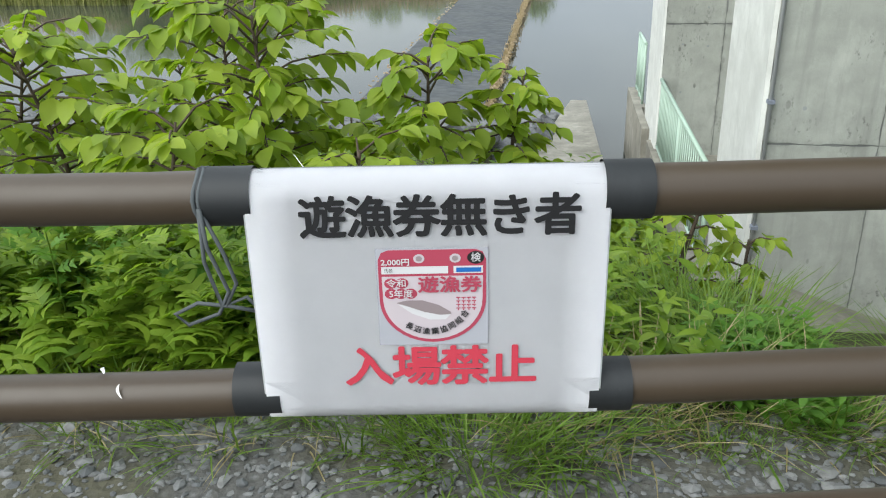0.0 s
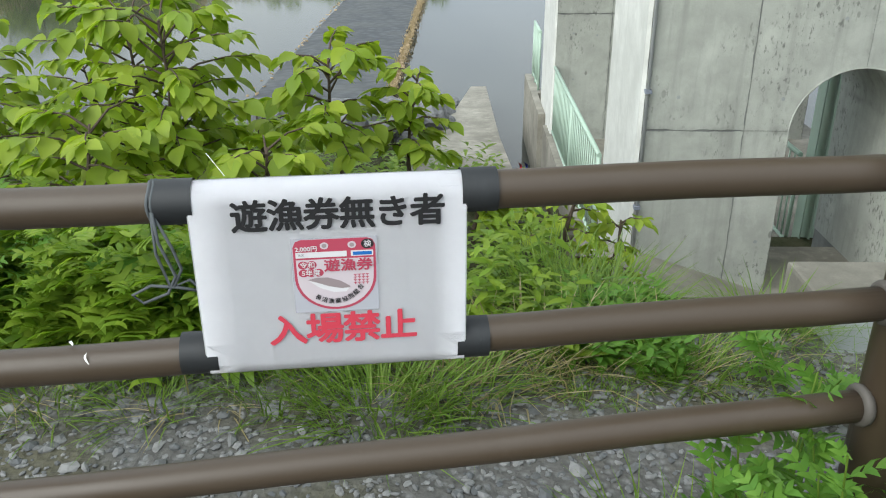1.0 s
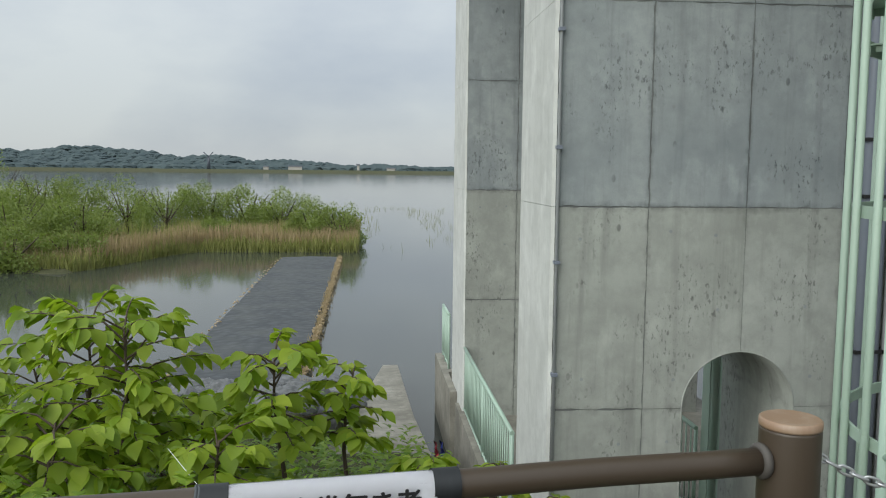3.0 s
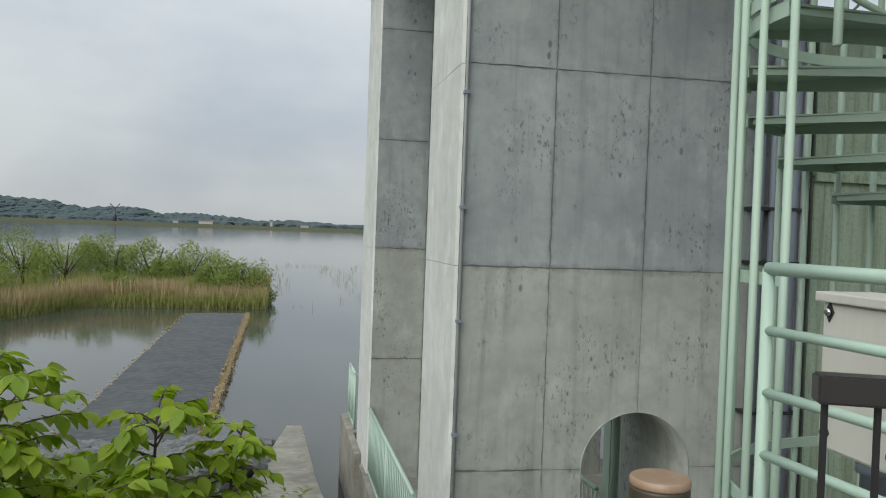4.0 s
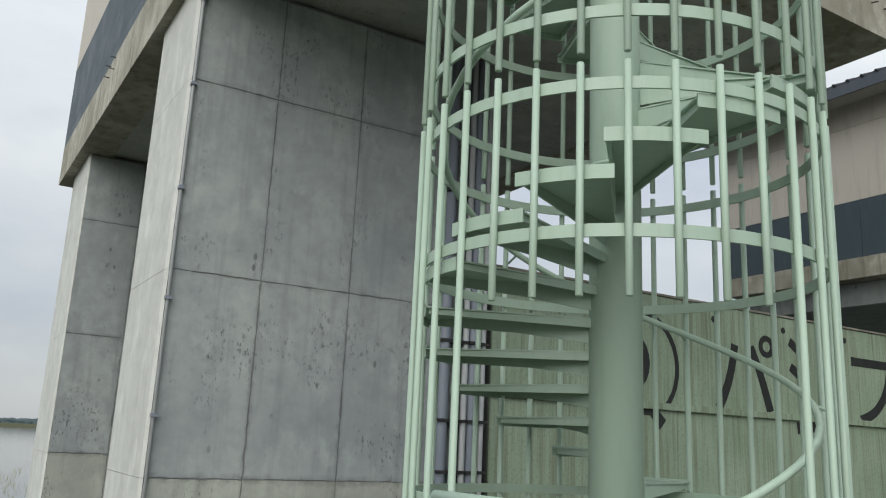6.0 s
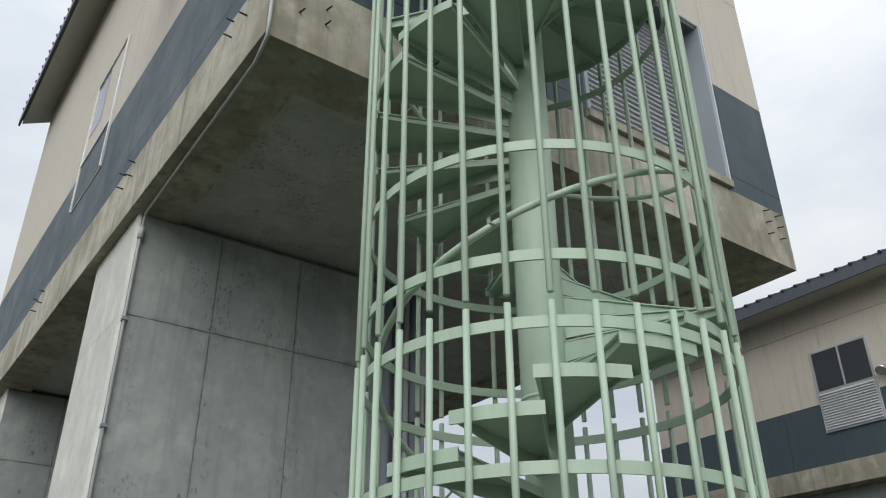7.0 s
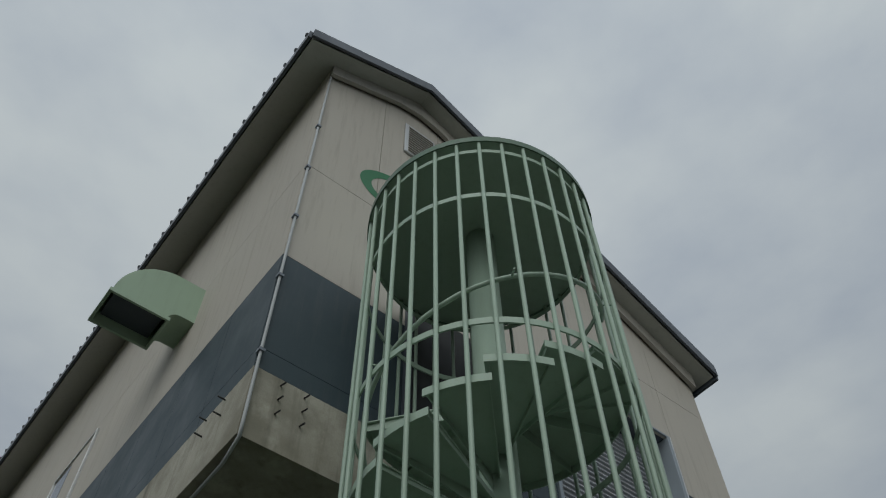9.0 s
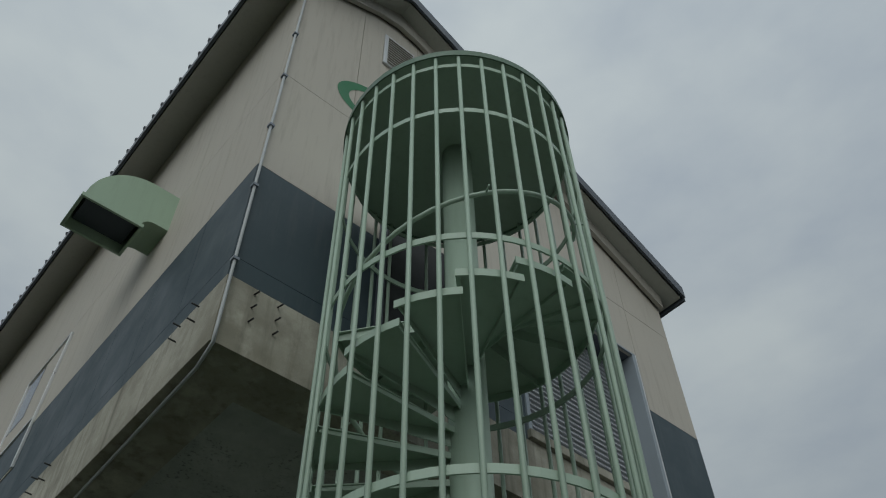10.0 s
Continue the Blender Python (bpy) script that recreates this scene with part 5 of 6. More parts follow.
# chains from the end post
def chain(label, a, b, sag, n):
    ch = thing("chain", label, "chain", tuple(a), "chains at the stair gate")
    a, b = Vector(a), Vector(b)
    bm = bmesh.new()
    tube(bm, [Vector((0.016 * math.cos(t), 0, 0.009 * math.sin(t))) + Vector((0.006 * (1 if math.cos(t) > 0 else -1), 0, 0)) for t in [2 * math.pi * i / 12 for i in range(13)]], 0.0038, 6)
    me = finish("link", bm, M_STEEL)
    d = (b - a)
    for i in range(n):
        t = i / (n - 1)
        o = new("link", me)
        o.parent = ch
        o.location = d * t + Vector((0, 0, -sag * 4 * t * (1 - t)))
        sl = math.atan2(-sag * 4 * (1 - 2 * t) + d.z, Vector((d.x, d.y, 0)).length)
        o.rotation_euler = Euler((radians(90 * (i % 2)), -sl, math.atan2(d.y, d.x)))


chain("steel chain hung from the fence post across the stair entry", fpt(0.075, 0.935, 0.01), (0.05, -5.35, 0.95), 0.10, 22)
chain("lower steel chain hung from the fence post", fpt(0.075, 0.62, 0.01), (0.05, -5.35, 0.62), 0.08, 22)

# ---- mint hand rail beside the stair ----
hrail = thing("hand_rail", "mint green tubular hand rail with several bars", "railing", (-0.045, -4.68, 0))
A, Bp = Vector((0, 0, 0)), Vector((0.075, -0.80, 0))
for p in (A, Bp):
    bm = bmesh.new()
    tube(bm, [p + Vector((0, 0, -0.3)), p + Vector((0, 0, 1.507))], 0.02, 14)
    part("post", bm, M_GREEN_RAIL, hrail)
for i, z in enumerate((1.507, 1.308, 1.108, 0.908, 0.708, 0.508)):
    bm = bmesh.new()
    tube(bm, [A + Vector((0, 0, z)), Bp + Vector((0, 0, z))], 0.022 if i == 0 else 0.0165, 14)
    part("bar", bm, M_GREEN_RAIL, hrail)

# ---- cream control cabinet ----
cab = thing("control_cabinet", "cream steel control cabinet with chrome corner locks", "cabinet", (0.197, -4.635, 0.1))
cab.rotation_euler = (0, 0, radians(-91))
part("body", block(0, 0.475, 0, 0.18, 0.815, 1.30, 0.006), M_CREAM, cab)
part("lid", block(-0.015, 0.49, -0.03, 0.195, 1.302, 1.335, 0.006), M_CREAM, cab)
for x0, x1 in ((0.010, 0.40), (0.406, 0.465)):
    cdoor = part("door", block(x0, x1, -0.012, -0.001, 0.825, 1.295, 0.004), M_CREAM, cab)
    for xx in (0.045, 0.355):
        for z in (0.875, 1.27):
            if not x0 < xx < x1:
                continue
            bm = bmesh.new()
            prism(bm, [(xx, -0.013, z - 0.034), (xx + 0.022, -0.013, z), (xx, -0.013, z + 0.034), (xx - 0.022, -0.013, z)], (0, -0.004, 0))
            part("lock_plate", bm, M_BLACK, cdoor, "black diamond lock plate")
            bm = bmesh.new()
            tube(bm, [(xx, -0.017, z), (xx, -0.026, z), (xx, -0.03, z)], [0.014, 0.014, 0.008], 12)
            part("lock", bm, M_CHROME, cdoor, "chrome lock")
bm = bmesh.new()
tube(bm, [(0.16, 0.09, -0.5), (0.16, 0.09, 0.77), (0.16, 0.09, 0.771), (0.16, 0.09, 0.815)], [0.045, 0.045, 0.06, 0.06], 14)
part("pedestal", bm, M_PIPE_BLUE, cab, "blue-grey pipe pedestal")

# ---- dark board rail in front ----
bguard = thing("board_guard", "dark brown board rail on slim black posts", "railing", (-0.38, -5.4, 0))
for (x0, y0), (x1, y1) in (((0, 0), (0.24, -0.1)), ((0.24, -0.1), (0.85, -0.04))):
    d = (Vector((x1, y1, 0)) - Vector((x0, y0, 0)))
    nn = Vector((-d.y, d.x, 0)).normalized() * 0.035
    bm = bmesh.new()
    p0, p1 = Vector((x0, y0, 1.228)), Vector((x1, y1, 1.228))
    prism(bm, [p0 - nn, p1 - nn, p1 + nn, p0 + nn], (0, 0, 0.066))
    bmesh.ops.recalc_face_normals(bm, faces=bm.faces)
    bmesh.ops.bevel(bm, geom=bm.edges[:], offset=0.005, segments=2, affect="EDGES")
    part("board", bm, M_BROWN_DARK, bguard)
for x, y in ((0.02, -0.01), (0.125, -0.052), (0.25, -0.095), (0.45, -0.08), (0.8, -0.045)):
    part("post", block(x - 0.006, x + 0.006, y - 0.006, y + 0.006, 0.0, 1.228, 0.001), M_BLACK, bguard)

# ---- steel box behind the post ----
sbox = thing("steel_box", "dull grey steel box on the ground behind the fence", "box", (-0.34, -4.34, -0.33))
part("body", block(0, 0.30, 0, 0.34, -0.05, 0.29, 0.006), M_GALV_BOX, sbox)
part("lid", block(-0.012, 0.312, -0.012, 0.352, 0.292, 0.33, 0.006), M_GALV_BOX, sbox)

# ---- mint railings at the piers ----
def picket_rail(a, b, h, n, label):
    a, b = Vector(a), Vector(b)
    rl = thing("picket_railing", label, "railing", tuple(a), "mint picket railings")
    d = b - a
    for z in (0.0, h - 0.03):
        bm = bmesh.new()
        tube(bm, [Vector((0, 0, z + 0.05)), d + Vector((0, 0, z + 0.05))], 0.028 if z else 0.02, 8)
        part("top_rail" if z else "bottom_rail", bm, M_GREEN_RAIL, rl)
    for i in range(n + 1):
        p = d * (i / n)
        bm = bmesh.new()
        end = i in (0, n, n // 2)
        tube(bm, [p + Vector((0, 0, -0.05 if end else 0.05)), p + Vector((0, 0, h))], 0.024 if end else 0.011, 6)
        part("post" if end else "picket", bm, M_GREEN_RAIL, rl)


picket_rail((-0.04, 1.9, -2.42), (-0.04, 6.5, -2.42), 1.06, 30, "mint green picket railing between the concrete piers")
picket_rail((-0.05, 8.95, -2.28), (-0.05, 10.2, -2.28), 1.04, 8, "mint green picket railing on the lakeward ledge")
picket_rail((2.18, 2.08, -2.45), (2.18, 6.4, -2.45), 1.05, 30, "mint green picket railing behind the arched passage")
bsheet = thing("plastic_sheet", "blue and red plastic sheet stuffed beside the wall", "sheet", (-0.52, 5.0, -2.9))
for nm, x0, m in (("blue_sheet", 0.03, M_BLUE), ("red_sheet", -0.06, M_RED)):
    bm = bmesh.new()
    rows = [[bm.verts.new((x0 + 0.03 * math.sin(j * 1.9 + i) - 0.05 * i / 5, -0.35 + 0.7 * j / 6, -0.25 + 0.6 * i / 5)) for j in range(7)] for i in range(6)]
    for a, b in zip(rows, rows[1:]):
        for j in range(6):
            bm.faces.new((a[j], a[j + 1], b[j + 1], b[j])).smooth = True
    bmesh.ops.solidify(bm, geom=bm.faces[:], thickness=0.012)
    part(nm, bm, m, bsheet)
# steel column seen through the arch
scol = thing("gate_column", "pale green steel column of the sluice gate", "column", (2.36, 2.0, -2.5))
part("web", block(-0.01, 0.01, -0.1, 0.1, 0, 6.0), M_GREEN, scol)
for x in (-0.11, 0.1):
    part("flange", block(x, x + 0.012, -0.1, 0.1, 0, 6.0), M_GREEN, scol)

# ---- painted characters on the green wall ----
def wall_letters(text, x, z, size, squash=1.0):
    cu = bpy.data.curves.new("letters", "FONT")
    cu.body = text
    cu.size = size
    cu.offset = 0.012
    cu.align_x, cu.align_y = "CENTER", "CENTER"
    tmp = new("tmp_letters", cu)
    bpy.context.view_layer.update()
    me = bpy.data.meshes.new_from_object(tmp.evaluated_get(bpy.context.evaluated_depsgraph_get()))
    bpy.data.objects.remove(tmp)
    for v in me.vertices:
        v.co = Vector((x + v.co.x * squash, -0.004, z + v.co.y))
    me.materials.append(M_MARK)
    ob = new("lettering", me)
    ob.parent = gwall
    return ob


wall_letters("パ", 7.47, 2.66, 1.25, 1.05)
wall_letters("フ", 10.35, 2.66, 1.3, 1.1)


def wall_stroke(points, width):
    bm = bmesh.new()
    P2 = [Vector((x, 0, z)) for x, z in points]
    left, right = [], []
    for i, p in enumerate(P2):
        d = (P2[min(i + 1, len(P2) - 1)] - P2[max(i - 1, 0)]).normalized()
        nn = Vector((-d.z, 0, d.x)) * width / 2
        left.append(bm.verts.new(p + nn + Vector((0, -0.004, 0))))
        right.append(bm.verts.new(p - nn + Vector((0, -0.004, 0))))
    for i in range(len(P2) - 1):
        bm.faces.new((left[i], left[i + 1], right[i + 1], right[i]))
    part("painted_stroke", bm, M_MARK, gwall)


wall_stroke(arc(5.55, 2.72, 0.66, 95, -50, 14), 0.07)
wall_stroke(arc(5.35, 2.75, 0.33, 80, -80, 10), 0.13)
wall_stroke([(5.2, 2.22), (5.75, 2.2), (5.95, 2.02)], 0.16)
wall_stroke([(8.42, 3.28), (8.72, 3.1)], 0.13)
wall_stroke([(8.42, 2.93), (8.72, 2.75)], 0.13)
wall_stroke([(8.5, 2.1), (8.95, 2.14), (9.3, 2.5), (9.42, 3.0)], 0.16)


# ---- plants ----
def leaf_template(kind):
    """A leaf along +x, one unit long, with a folded midrib and a drooping tip."""
    if kind == "broad":
        prof2 = ((0.0, 0.03), (0.16, 0.21), (0.40, 0.335), (0.66, 0.28), (0.88, 0.11), (1.0, 0.0))
        sag = 0.28
    elif kind == "lance":
        prof2 = ((0.0, 0.02), (0.3, 0.1), (0.65, 0.08), (1.0, 0.0))
        sag = 0.3
    else:
        prof2 = ((0.0, 0.012), (0.4, 0.012), (0.75, 0.009), (1.0, 0.0))
        sag = 0.5
    v, f = [], []
    for x, w in prof2:
        z = -sag * x * x
        v += [(x, w, z + w * 0.28), (x, 0, z), (x, -w, z + w * 0.28)]
    for i in range(len(prof2) - 1):
        a = i * 3
        f += [(a, a + 3, a + 4, a + 1), (a + 1, a + 4, a + 5, a + 2)]
    return np.array(v), f


def mugwort_template():
    """A deeply cut leaf: a rib with pairs of pointed lobes."""
    v, f = [], []
    for x, w, side in [(0.0, 0.03, 0)] + [(0.16 + 0.22 * i, (0.26, 0.36, 0.27)[i], s) for i in range(3) for s in (-1, 1)]:
        if side == 0:
            v += [(0, 0.015, 0), (1.0, 0.0, -0.22), (0, -0.015, 0)]
            f.append((0, 2, 1))
            continue
        b = len(v)
        z0, z1 = -0.2 * x * x, -0.2 * (x + 0.22) ** 2 - 0.03
        v += [(x - 0.07, 0, z0 + 0.002), (x + 0.12, 0, z0 + 0.002), (x + 0.21, side * w * 0.55, z0 + 0.02), (x + 0.24, side * w, z1), (x + 0.1, side * w * 0.75, z0 + 0.015), (x + 0.0, side * w * 0.4, z0 + 0.02)]
        f += [(b, b + 1, b + 2, b + 5), (b + 5, b + 2, b + 3, b + 4)]
    return np.array(v), f


T_BROAD, T_LANCE, T_BLADE, T_MUG = leaf_template("broad"), leaf_template("lance"), leaf_template("blade"), mugwort_template()


class Leaves:
    """Gathers many posed copies of one leaf into a mesh."""

    def __init__(self, template):
        self.tv, self.tf = template
        self.v, self.f, self.n = [], [], 0

    def add(self, at, yaw, pitch, roll, size, wide=1.0):
        m = np.array((Matrix.Rotation(yaw, 3, "Z") @ Matrix.Rotation(-pitch, 3, "Y") @ Matrix.Rotation(roll, 3, "X")))
        p = (self.tv * np.array((size, size * wide, size))) @ m.T + np.array(at)
        self.v.append(p)
        self.f += [tuple(i + self.n for i in q) for q in self.tf]
        self.n += len(p)

    def mesh(self, name, mat):
        return soup(name, np.concatenate(self.v).tolist(), self.f, mat, True)


BROAD_MESH = soup("leaf", T_BROAD[0].tolist(), T_BROAD[1], M_LEAF_OBJ, True)


def shrub(at, height, spread, seed, label, twigs=16, separate=0, leaf=0.085, lean=(0, 0), low=0.22):
    r = random.Random(seed)
    sh = thing("shrub", label, "shrub", (at[0], at[1], ground_z(*at) - 0.04), "broad-leaved shrubs on the bank")
    bm = bmesh.new()
    h = height
    stem = [Vector((lean[0] * t + 0.04 * math.sin(4 * t + seed), lean[1] * t + 0.04 * math.cos(3 * t + seed), h * 0.8 * t)) for t in (0, 0.25, 0.5, 0.75, 1.0)]
    tube(bm, stem, [0.014 + 0.006 * h, 0.013, 0.011, 0.008, 0.005], 6)
    part("trunk", bm, M_BARK, sh)
    lv = Leaves(T_BROAD)
    count = 0
    for i in range(twigs):
        t = low + (1 - low) * (i + r.random() * 0.6) / twigs
        k2 = min(3, int(t * 4))
        b0 = stem[k2].lerp(stem[k2 + 1], t * 4 - k2) if t < 1 else stem[-1]
        ang = i * 2.4 + r.uniform(-0.4, 0.4)
        ln = spread * (1.1 - 0.55 * t) * r.uniform(0.7, 1.15)
        rise = r.uniform(0.15, 0.5) * ln + (0.25 * h * 0.3 if t > 0.8 else 0)
        d = Vector((math.cos(ang), math.sin(ang), 0))
        pts2 = [b0 + d * ln * u + Vector((0, 0, rise * (u ** 0.7) - 0.08 * u * u)) for u in (0, 0.35, 0.7, 1.0)]
        bm = bmesh.new()
        tube(bm, pts2, [0.006, 0.005, 0.004, 0.002], 5, False)
        part("limb", bm, M_BARK, sh, fix=False)
        n_l = r.randint(9, 14)
        for j in range(n_l):
            u = 0.3 + 0.7 * (j / (n_l - 1)) ** 0.7
            kk = min(2, int(u * 3))
            knots = (0, 0.35, 0.7, 1.0)
            uu = (u - knots[kk]) / (knots[kk + 1] - knots[kk])
            p = pts2[kk].lerp(pts2[kk + 1], min(1, max(0, uu)))
            yaw = ang + (1 if j % 2 else -1) * r.uniform(0.3, 1.5) * (1.5 - u * 0.8) + r.uniform(-0.3, 0.3)
            pitch = r.uniform(-0.75, 0.15)
            roll = r.uniform(-0.5, 0.5)
            sz = leaf * r.uniform(0.65, 1.2)
            if count < separate:
                o = new("leaf", BROAD_MESH)
                o.parent = sh
                o.matrix_local = Matrix.Translation(p) @ Matrix.Rotation(yaw, 4, "Z") @ Matrix.Rotation(-pitch, 4, "Y") @ Matrix.Rotation(roll, 4, "X") @ Matrix.Scale(sz, 4)
                count += 1
            else:
                lv.add(p, yaw, pitch, roll, sz)
    if lv.n:
        o = new("foliage", lv.mesh("foliage", M_LEAF))
        o.parent = sh
    return sh


SHRUB = "fresh green broad-leaved shrub on the lake bank"
for i, (x, y, h, sp, tw, sep, ln) in enumerate((
        (-2.15, -2.75, 1.22, 0.46, 20, 290, (0.02, 0)), (-1.80, -2.6, 1.10, 0.27, 13, 230, (0.05, 0)), (-1.47, -2.75, 0.50, 0.22, 11, 0, (0.10, 0)),
        (-2.85, -3.0, 1.40, 0.55, 34, 0, (-0.06, 0)), (-3.25, -2.7, 1.45, 0.6, 36, 0, (0.08, 0.1)), (-3.75, -3.1, 1.25, 0.58, 32, 0, (-0.1, 0)),
        (-2.6, -2.3, 0.85, 0.5, 20, 0, (0, 0)), (-3.0, -3.5, 0.88, 0.46, 26, 0, (0, 0)), (-4.3, -2.6, 1.35, 0.65, 30, 0, (0.1, 0)),
        (-2.4, -3.35, 0.72, 0.42, 22, 0, (0, 0)), (-5.1, -2.2, 1.3, 0.6, 22, 0, (0, 0)), (-3.7, -1.9, 1.2, 0.55, 22, 0, (0, 0)), 
        (-3.1, -1.5, 0.6, 0.5, 14, 0, (0, 0)))):
    shrub((x, y), h, sp, 20 + i, SHRUB, tw, sep, 0.105 if i < 3 else 0.112, ln, 0.55 if i < 3 else (0.35 if i < 6 else 0.22))
for i, (x, y, h, sp, tw) in enumerate(((-1.02, -3.05, 0.64, 0.24, 13), (-0.80, -2.95, 0.68, 0.22, 14), (-1.12, -2.7, 0.46, 0.22, 9), (-0.86, -2.5, 0.5, 0.2, 9))):
    shrub((x, y), h, sp, 60 + i, "leafy young shrub growing by the concrete apron", tw, 0, 0.07)


def weeds(name, label, n, place, height, seed, mat, lsize=0.07, per=16, template=None):
    r = random.Random(seed)
    lv = Leaves(template or T_LANCE)
    for i in range(n):
        x, y = place(r)
        z = ground_z(x, y)
        h = height * r.uniform(0.5, 1.15)
        lean = (r.uniform(-0.2, 0.2) * h, r.uniform(-0.2, 0.2) * h)
        for j in range(per):
            t = 0.15 + 0.85 * j / per
            yaw = j * 2.4 + r.uniform(-0.4, 0.4)
            lv.add((x + lean[0] * t, y + lean[1] * t, z + h * t), yaw, r.uniform(-0.2, 0.75), r.uniform(-0.4, 0.4), lsize * r.uniform(0.7, 1.3) * (1.15 - 0.5 * t), 1.25 if template else 1.8)
    return tagged(new(name, lv.mesh(name, mat)), label, "weeds", kind="stuff")


def near_bank(r):
    return r.uniform(-4.6, -1.15), r.uniform(-4.5, -3.2)


def low_bank(r):
    return r.uniform(-6.5, -1.15), r.uniform(-3.3, 2.5)


weeds("weeds", "tangled green weeds behind the fence", 300, near_bank, 0.34, 1, M_WEED_LIGHT, 0.085)
weeds("weeds", "tall leafy weeds at the fence foot", 130, lambda r: (r.uniform(-3.6, -1.95), r.uniform(-4.55, -4.05)), 0.48, 4, M_WEED_LIGHT, 0.135, 16, T_MUG)
weeds("weeds", "low green growth covering the lake bank", 800, low_bank, 0.32, 2, M_WEED, 0.10, 11)
weeds("weeds", "low weeds on the bank edge by the rocks", 170, lambda r: (r.uniform(-8, -1.2), r.uniform(2.0, 6.8)), 0.32, 3, M_WEED, 0.13, 9)
weeds("weeds", "clover-like weeds at the gravel edge", 110, lambda r: (r.uniform(-1.2, -0.85), r.uniform(-4.55, -3.95)), 0.15, 6, M_MUGWORT, 0.06, 10)


def tuft(at, n, height, spread, seed, label, mat, droop=0.6):
    r = random.Random(seed)
    lv = Leaves(T_BLADE)
    z = ground_z(*at)
    for i in range(n):
        a = r.uniform(0, 6.28)
        d = spread * math.sqrt(r.random())
        ln = height * r.uniform(0.5, 1.2)
        lv.add((d * math.cos(a), d * math.sin(a), -0.02), a + r.uniform(-0.9, 0.9), r.uniform(droop, 1.5), r.uniform(-0.3, 0.3), ln, 0.75 if ln > 0.2 else 1.1)
    o = tagged(new("grass_tuft", lv.mesh("grass_tuft", mat)), label, "grass", "grass tufts", "stuff")
    o.location = (at[0], at[1], z)
    return o


G1, G2 = "lush green grass tuft at the gravel edge", "dry straw-coloured grass lying on the gravel"
for i, (x, y, n, h, sp) in enumerate(((-1.78, -4.68, 340, 0.27, 0.17), (-1.55, -4.62, 220, 0.24, 0.14), (-2.05, -4.62, 140, 0.2, 0.13), (-1.12, -4.12, 300, 0.29, 0.22), (-0.98, -3.95, 220, 0.24, 0.15), (-1.22, -3.8, 200, 0.29, 0.18),
                                      (-1.1, -4.45, 280, 0.2, 0.2), (-0.84, -4.5, 170, 0.2, 0.1), (-0.52, -4.22, 170, 0.22, 0.12), (-2.45, -4.7, 110, 0.18, 0.12), (-2.75, -4.66, 150, 0.2, 0.15), (-3.2, -4.6, 140, 0.22, 0.2), (-1.15, -5.3, 90, 0.22, 0.12), (-0.98, -5.3, 60, 0.2, 0.09))):
    tuft((x, y), n, h, sp, 100 + i, G1, M_GRASS)
for i, (x, y, n, h, sp) in enumerate(((-1.42, -4.5, 150, 0.24, 0.16), (-1.25, -4.44, 150, 0.24, 0.18), (-1.62, -4.5, 120, 0.24, 0.16), (-0.95, -4.45, 120, 0.2, 0.16), (-2.3, -4.55, 130, 0.22, 0.22), (-2.9, -4.5, 130, 0.22, 0.24), (-0.6, -4.3, 90, 0.14, 0.12), (-0.7, -4.55, 60, 0.14, 0.12))):
    tuft((x, y), n, h, sp, 140 + i, G2, M_DRY, 0.05)
r = random.Random(77)
lv = Leaves(T_BLADE)
for i in range(4500):
    x, y = r.uniform(-4.0, -0.2), r.uniform(-4.7, -4.1)
    if noise.noise(Vector((x * 2.2, y * 2.2, 5))) > -0.05:
        lv.add((x, y, ground_z(x, y) - 0.01), r.uniform(0, 6.28), r.uniform(0.3, 1.4), 0, r.uniform(0.05, 0.13), 0.8)
tagged(new("short_grass", lv.mesh("short_grass", M_GRASS)), "short sparse grass along the gravel edge", "grass", kind="stuff")


def mugwort(at, height, n_stem, seed, label):
    r = random.Random(seed)
    z = ground_z(*at)
    pl = thing("mugwort", label, "plant", (at[0], at[1], z), "mugwort plants")
    lv = Leaves(T_MUG)
    for k2 in range(n_stem):
        a = r.uniform(0, 6.28)
        d = Vector((math.cos(a), math.sin(a), 0)) * r.uniform(0.02, 0.16)
        h = height * r.uniform(0.7, 1.1)
        top = d * 1.5 + Vector((0, 0, h))
        bm = bmesh.new()
        tube(bm, [d * 0.5, d + Vector((0, 0, h * 0.5)), top], [0.004, 0.003, 0.002], 5, False)
        part("stem", bm, M_GRASS, pl, fix=False)
        for j in range(15):
            t = 0.25 + 0.75 * j / 15
            p = (d * 0.5).lerp(top, t)
            lv.add(p, j * 2.4 + r.uniform(-0.3, 0.3), 0.15 + 0.7 * t * t + r.uniform(-0.25, 0.2), r.uniform(-0.4, 0.4), r.uniform(0.07, 0.115) * (1.2 - 0.4 * t), 1.25)
    o = new("foliage", lv.mesh("foliage", M_MUGWORT))
    o.parent = pl


mugwort((-0.98, -5.43), 0.50, 8, 1, "bright green mugwort at the fence post foot")
mugwort((-0.78, -5.42), 0.52, 8, 5, "bright green mugwort beside the fence post")
mugwort((-0.6, -4.68), 0.2, 3, 2, "feathery mugwort before the steel box")
mugwort((-3.05, -4.3), 0.55, 6, 3, "tall mugwort among the bank weeds")
mugwort((-2.45, -4.35), 0.42, 6, 4, "bushy mugwort behind the lower rails")


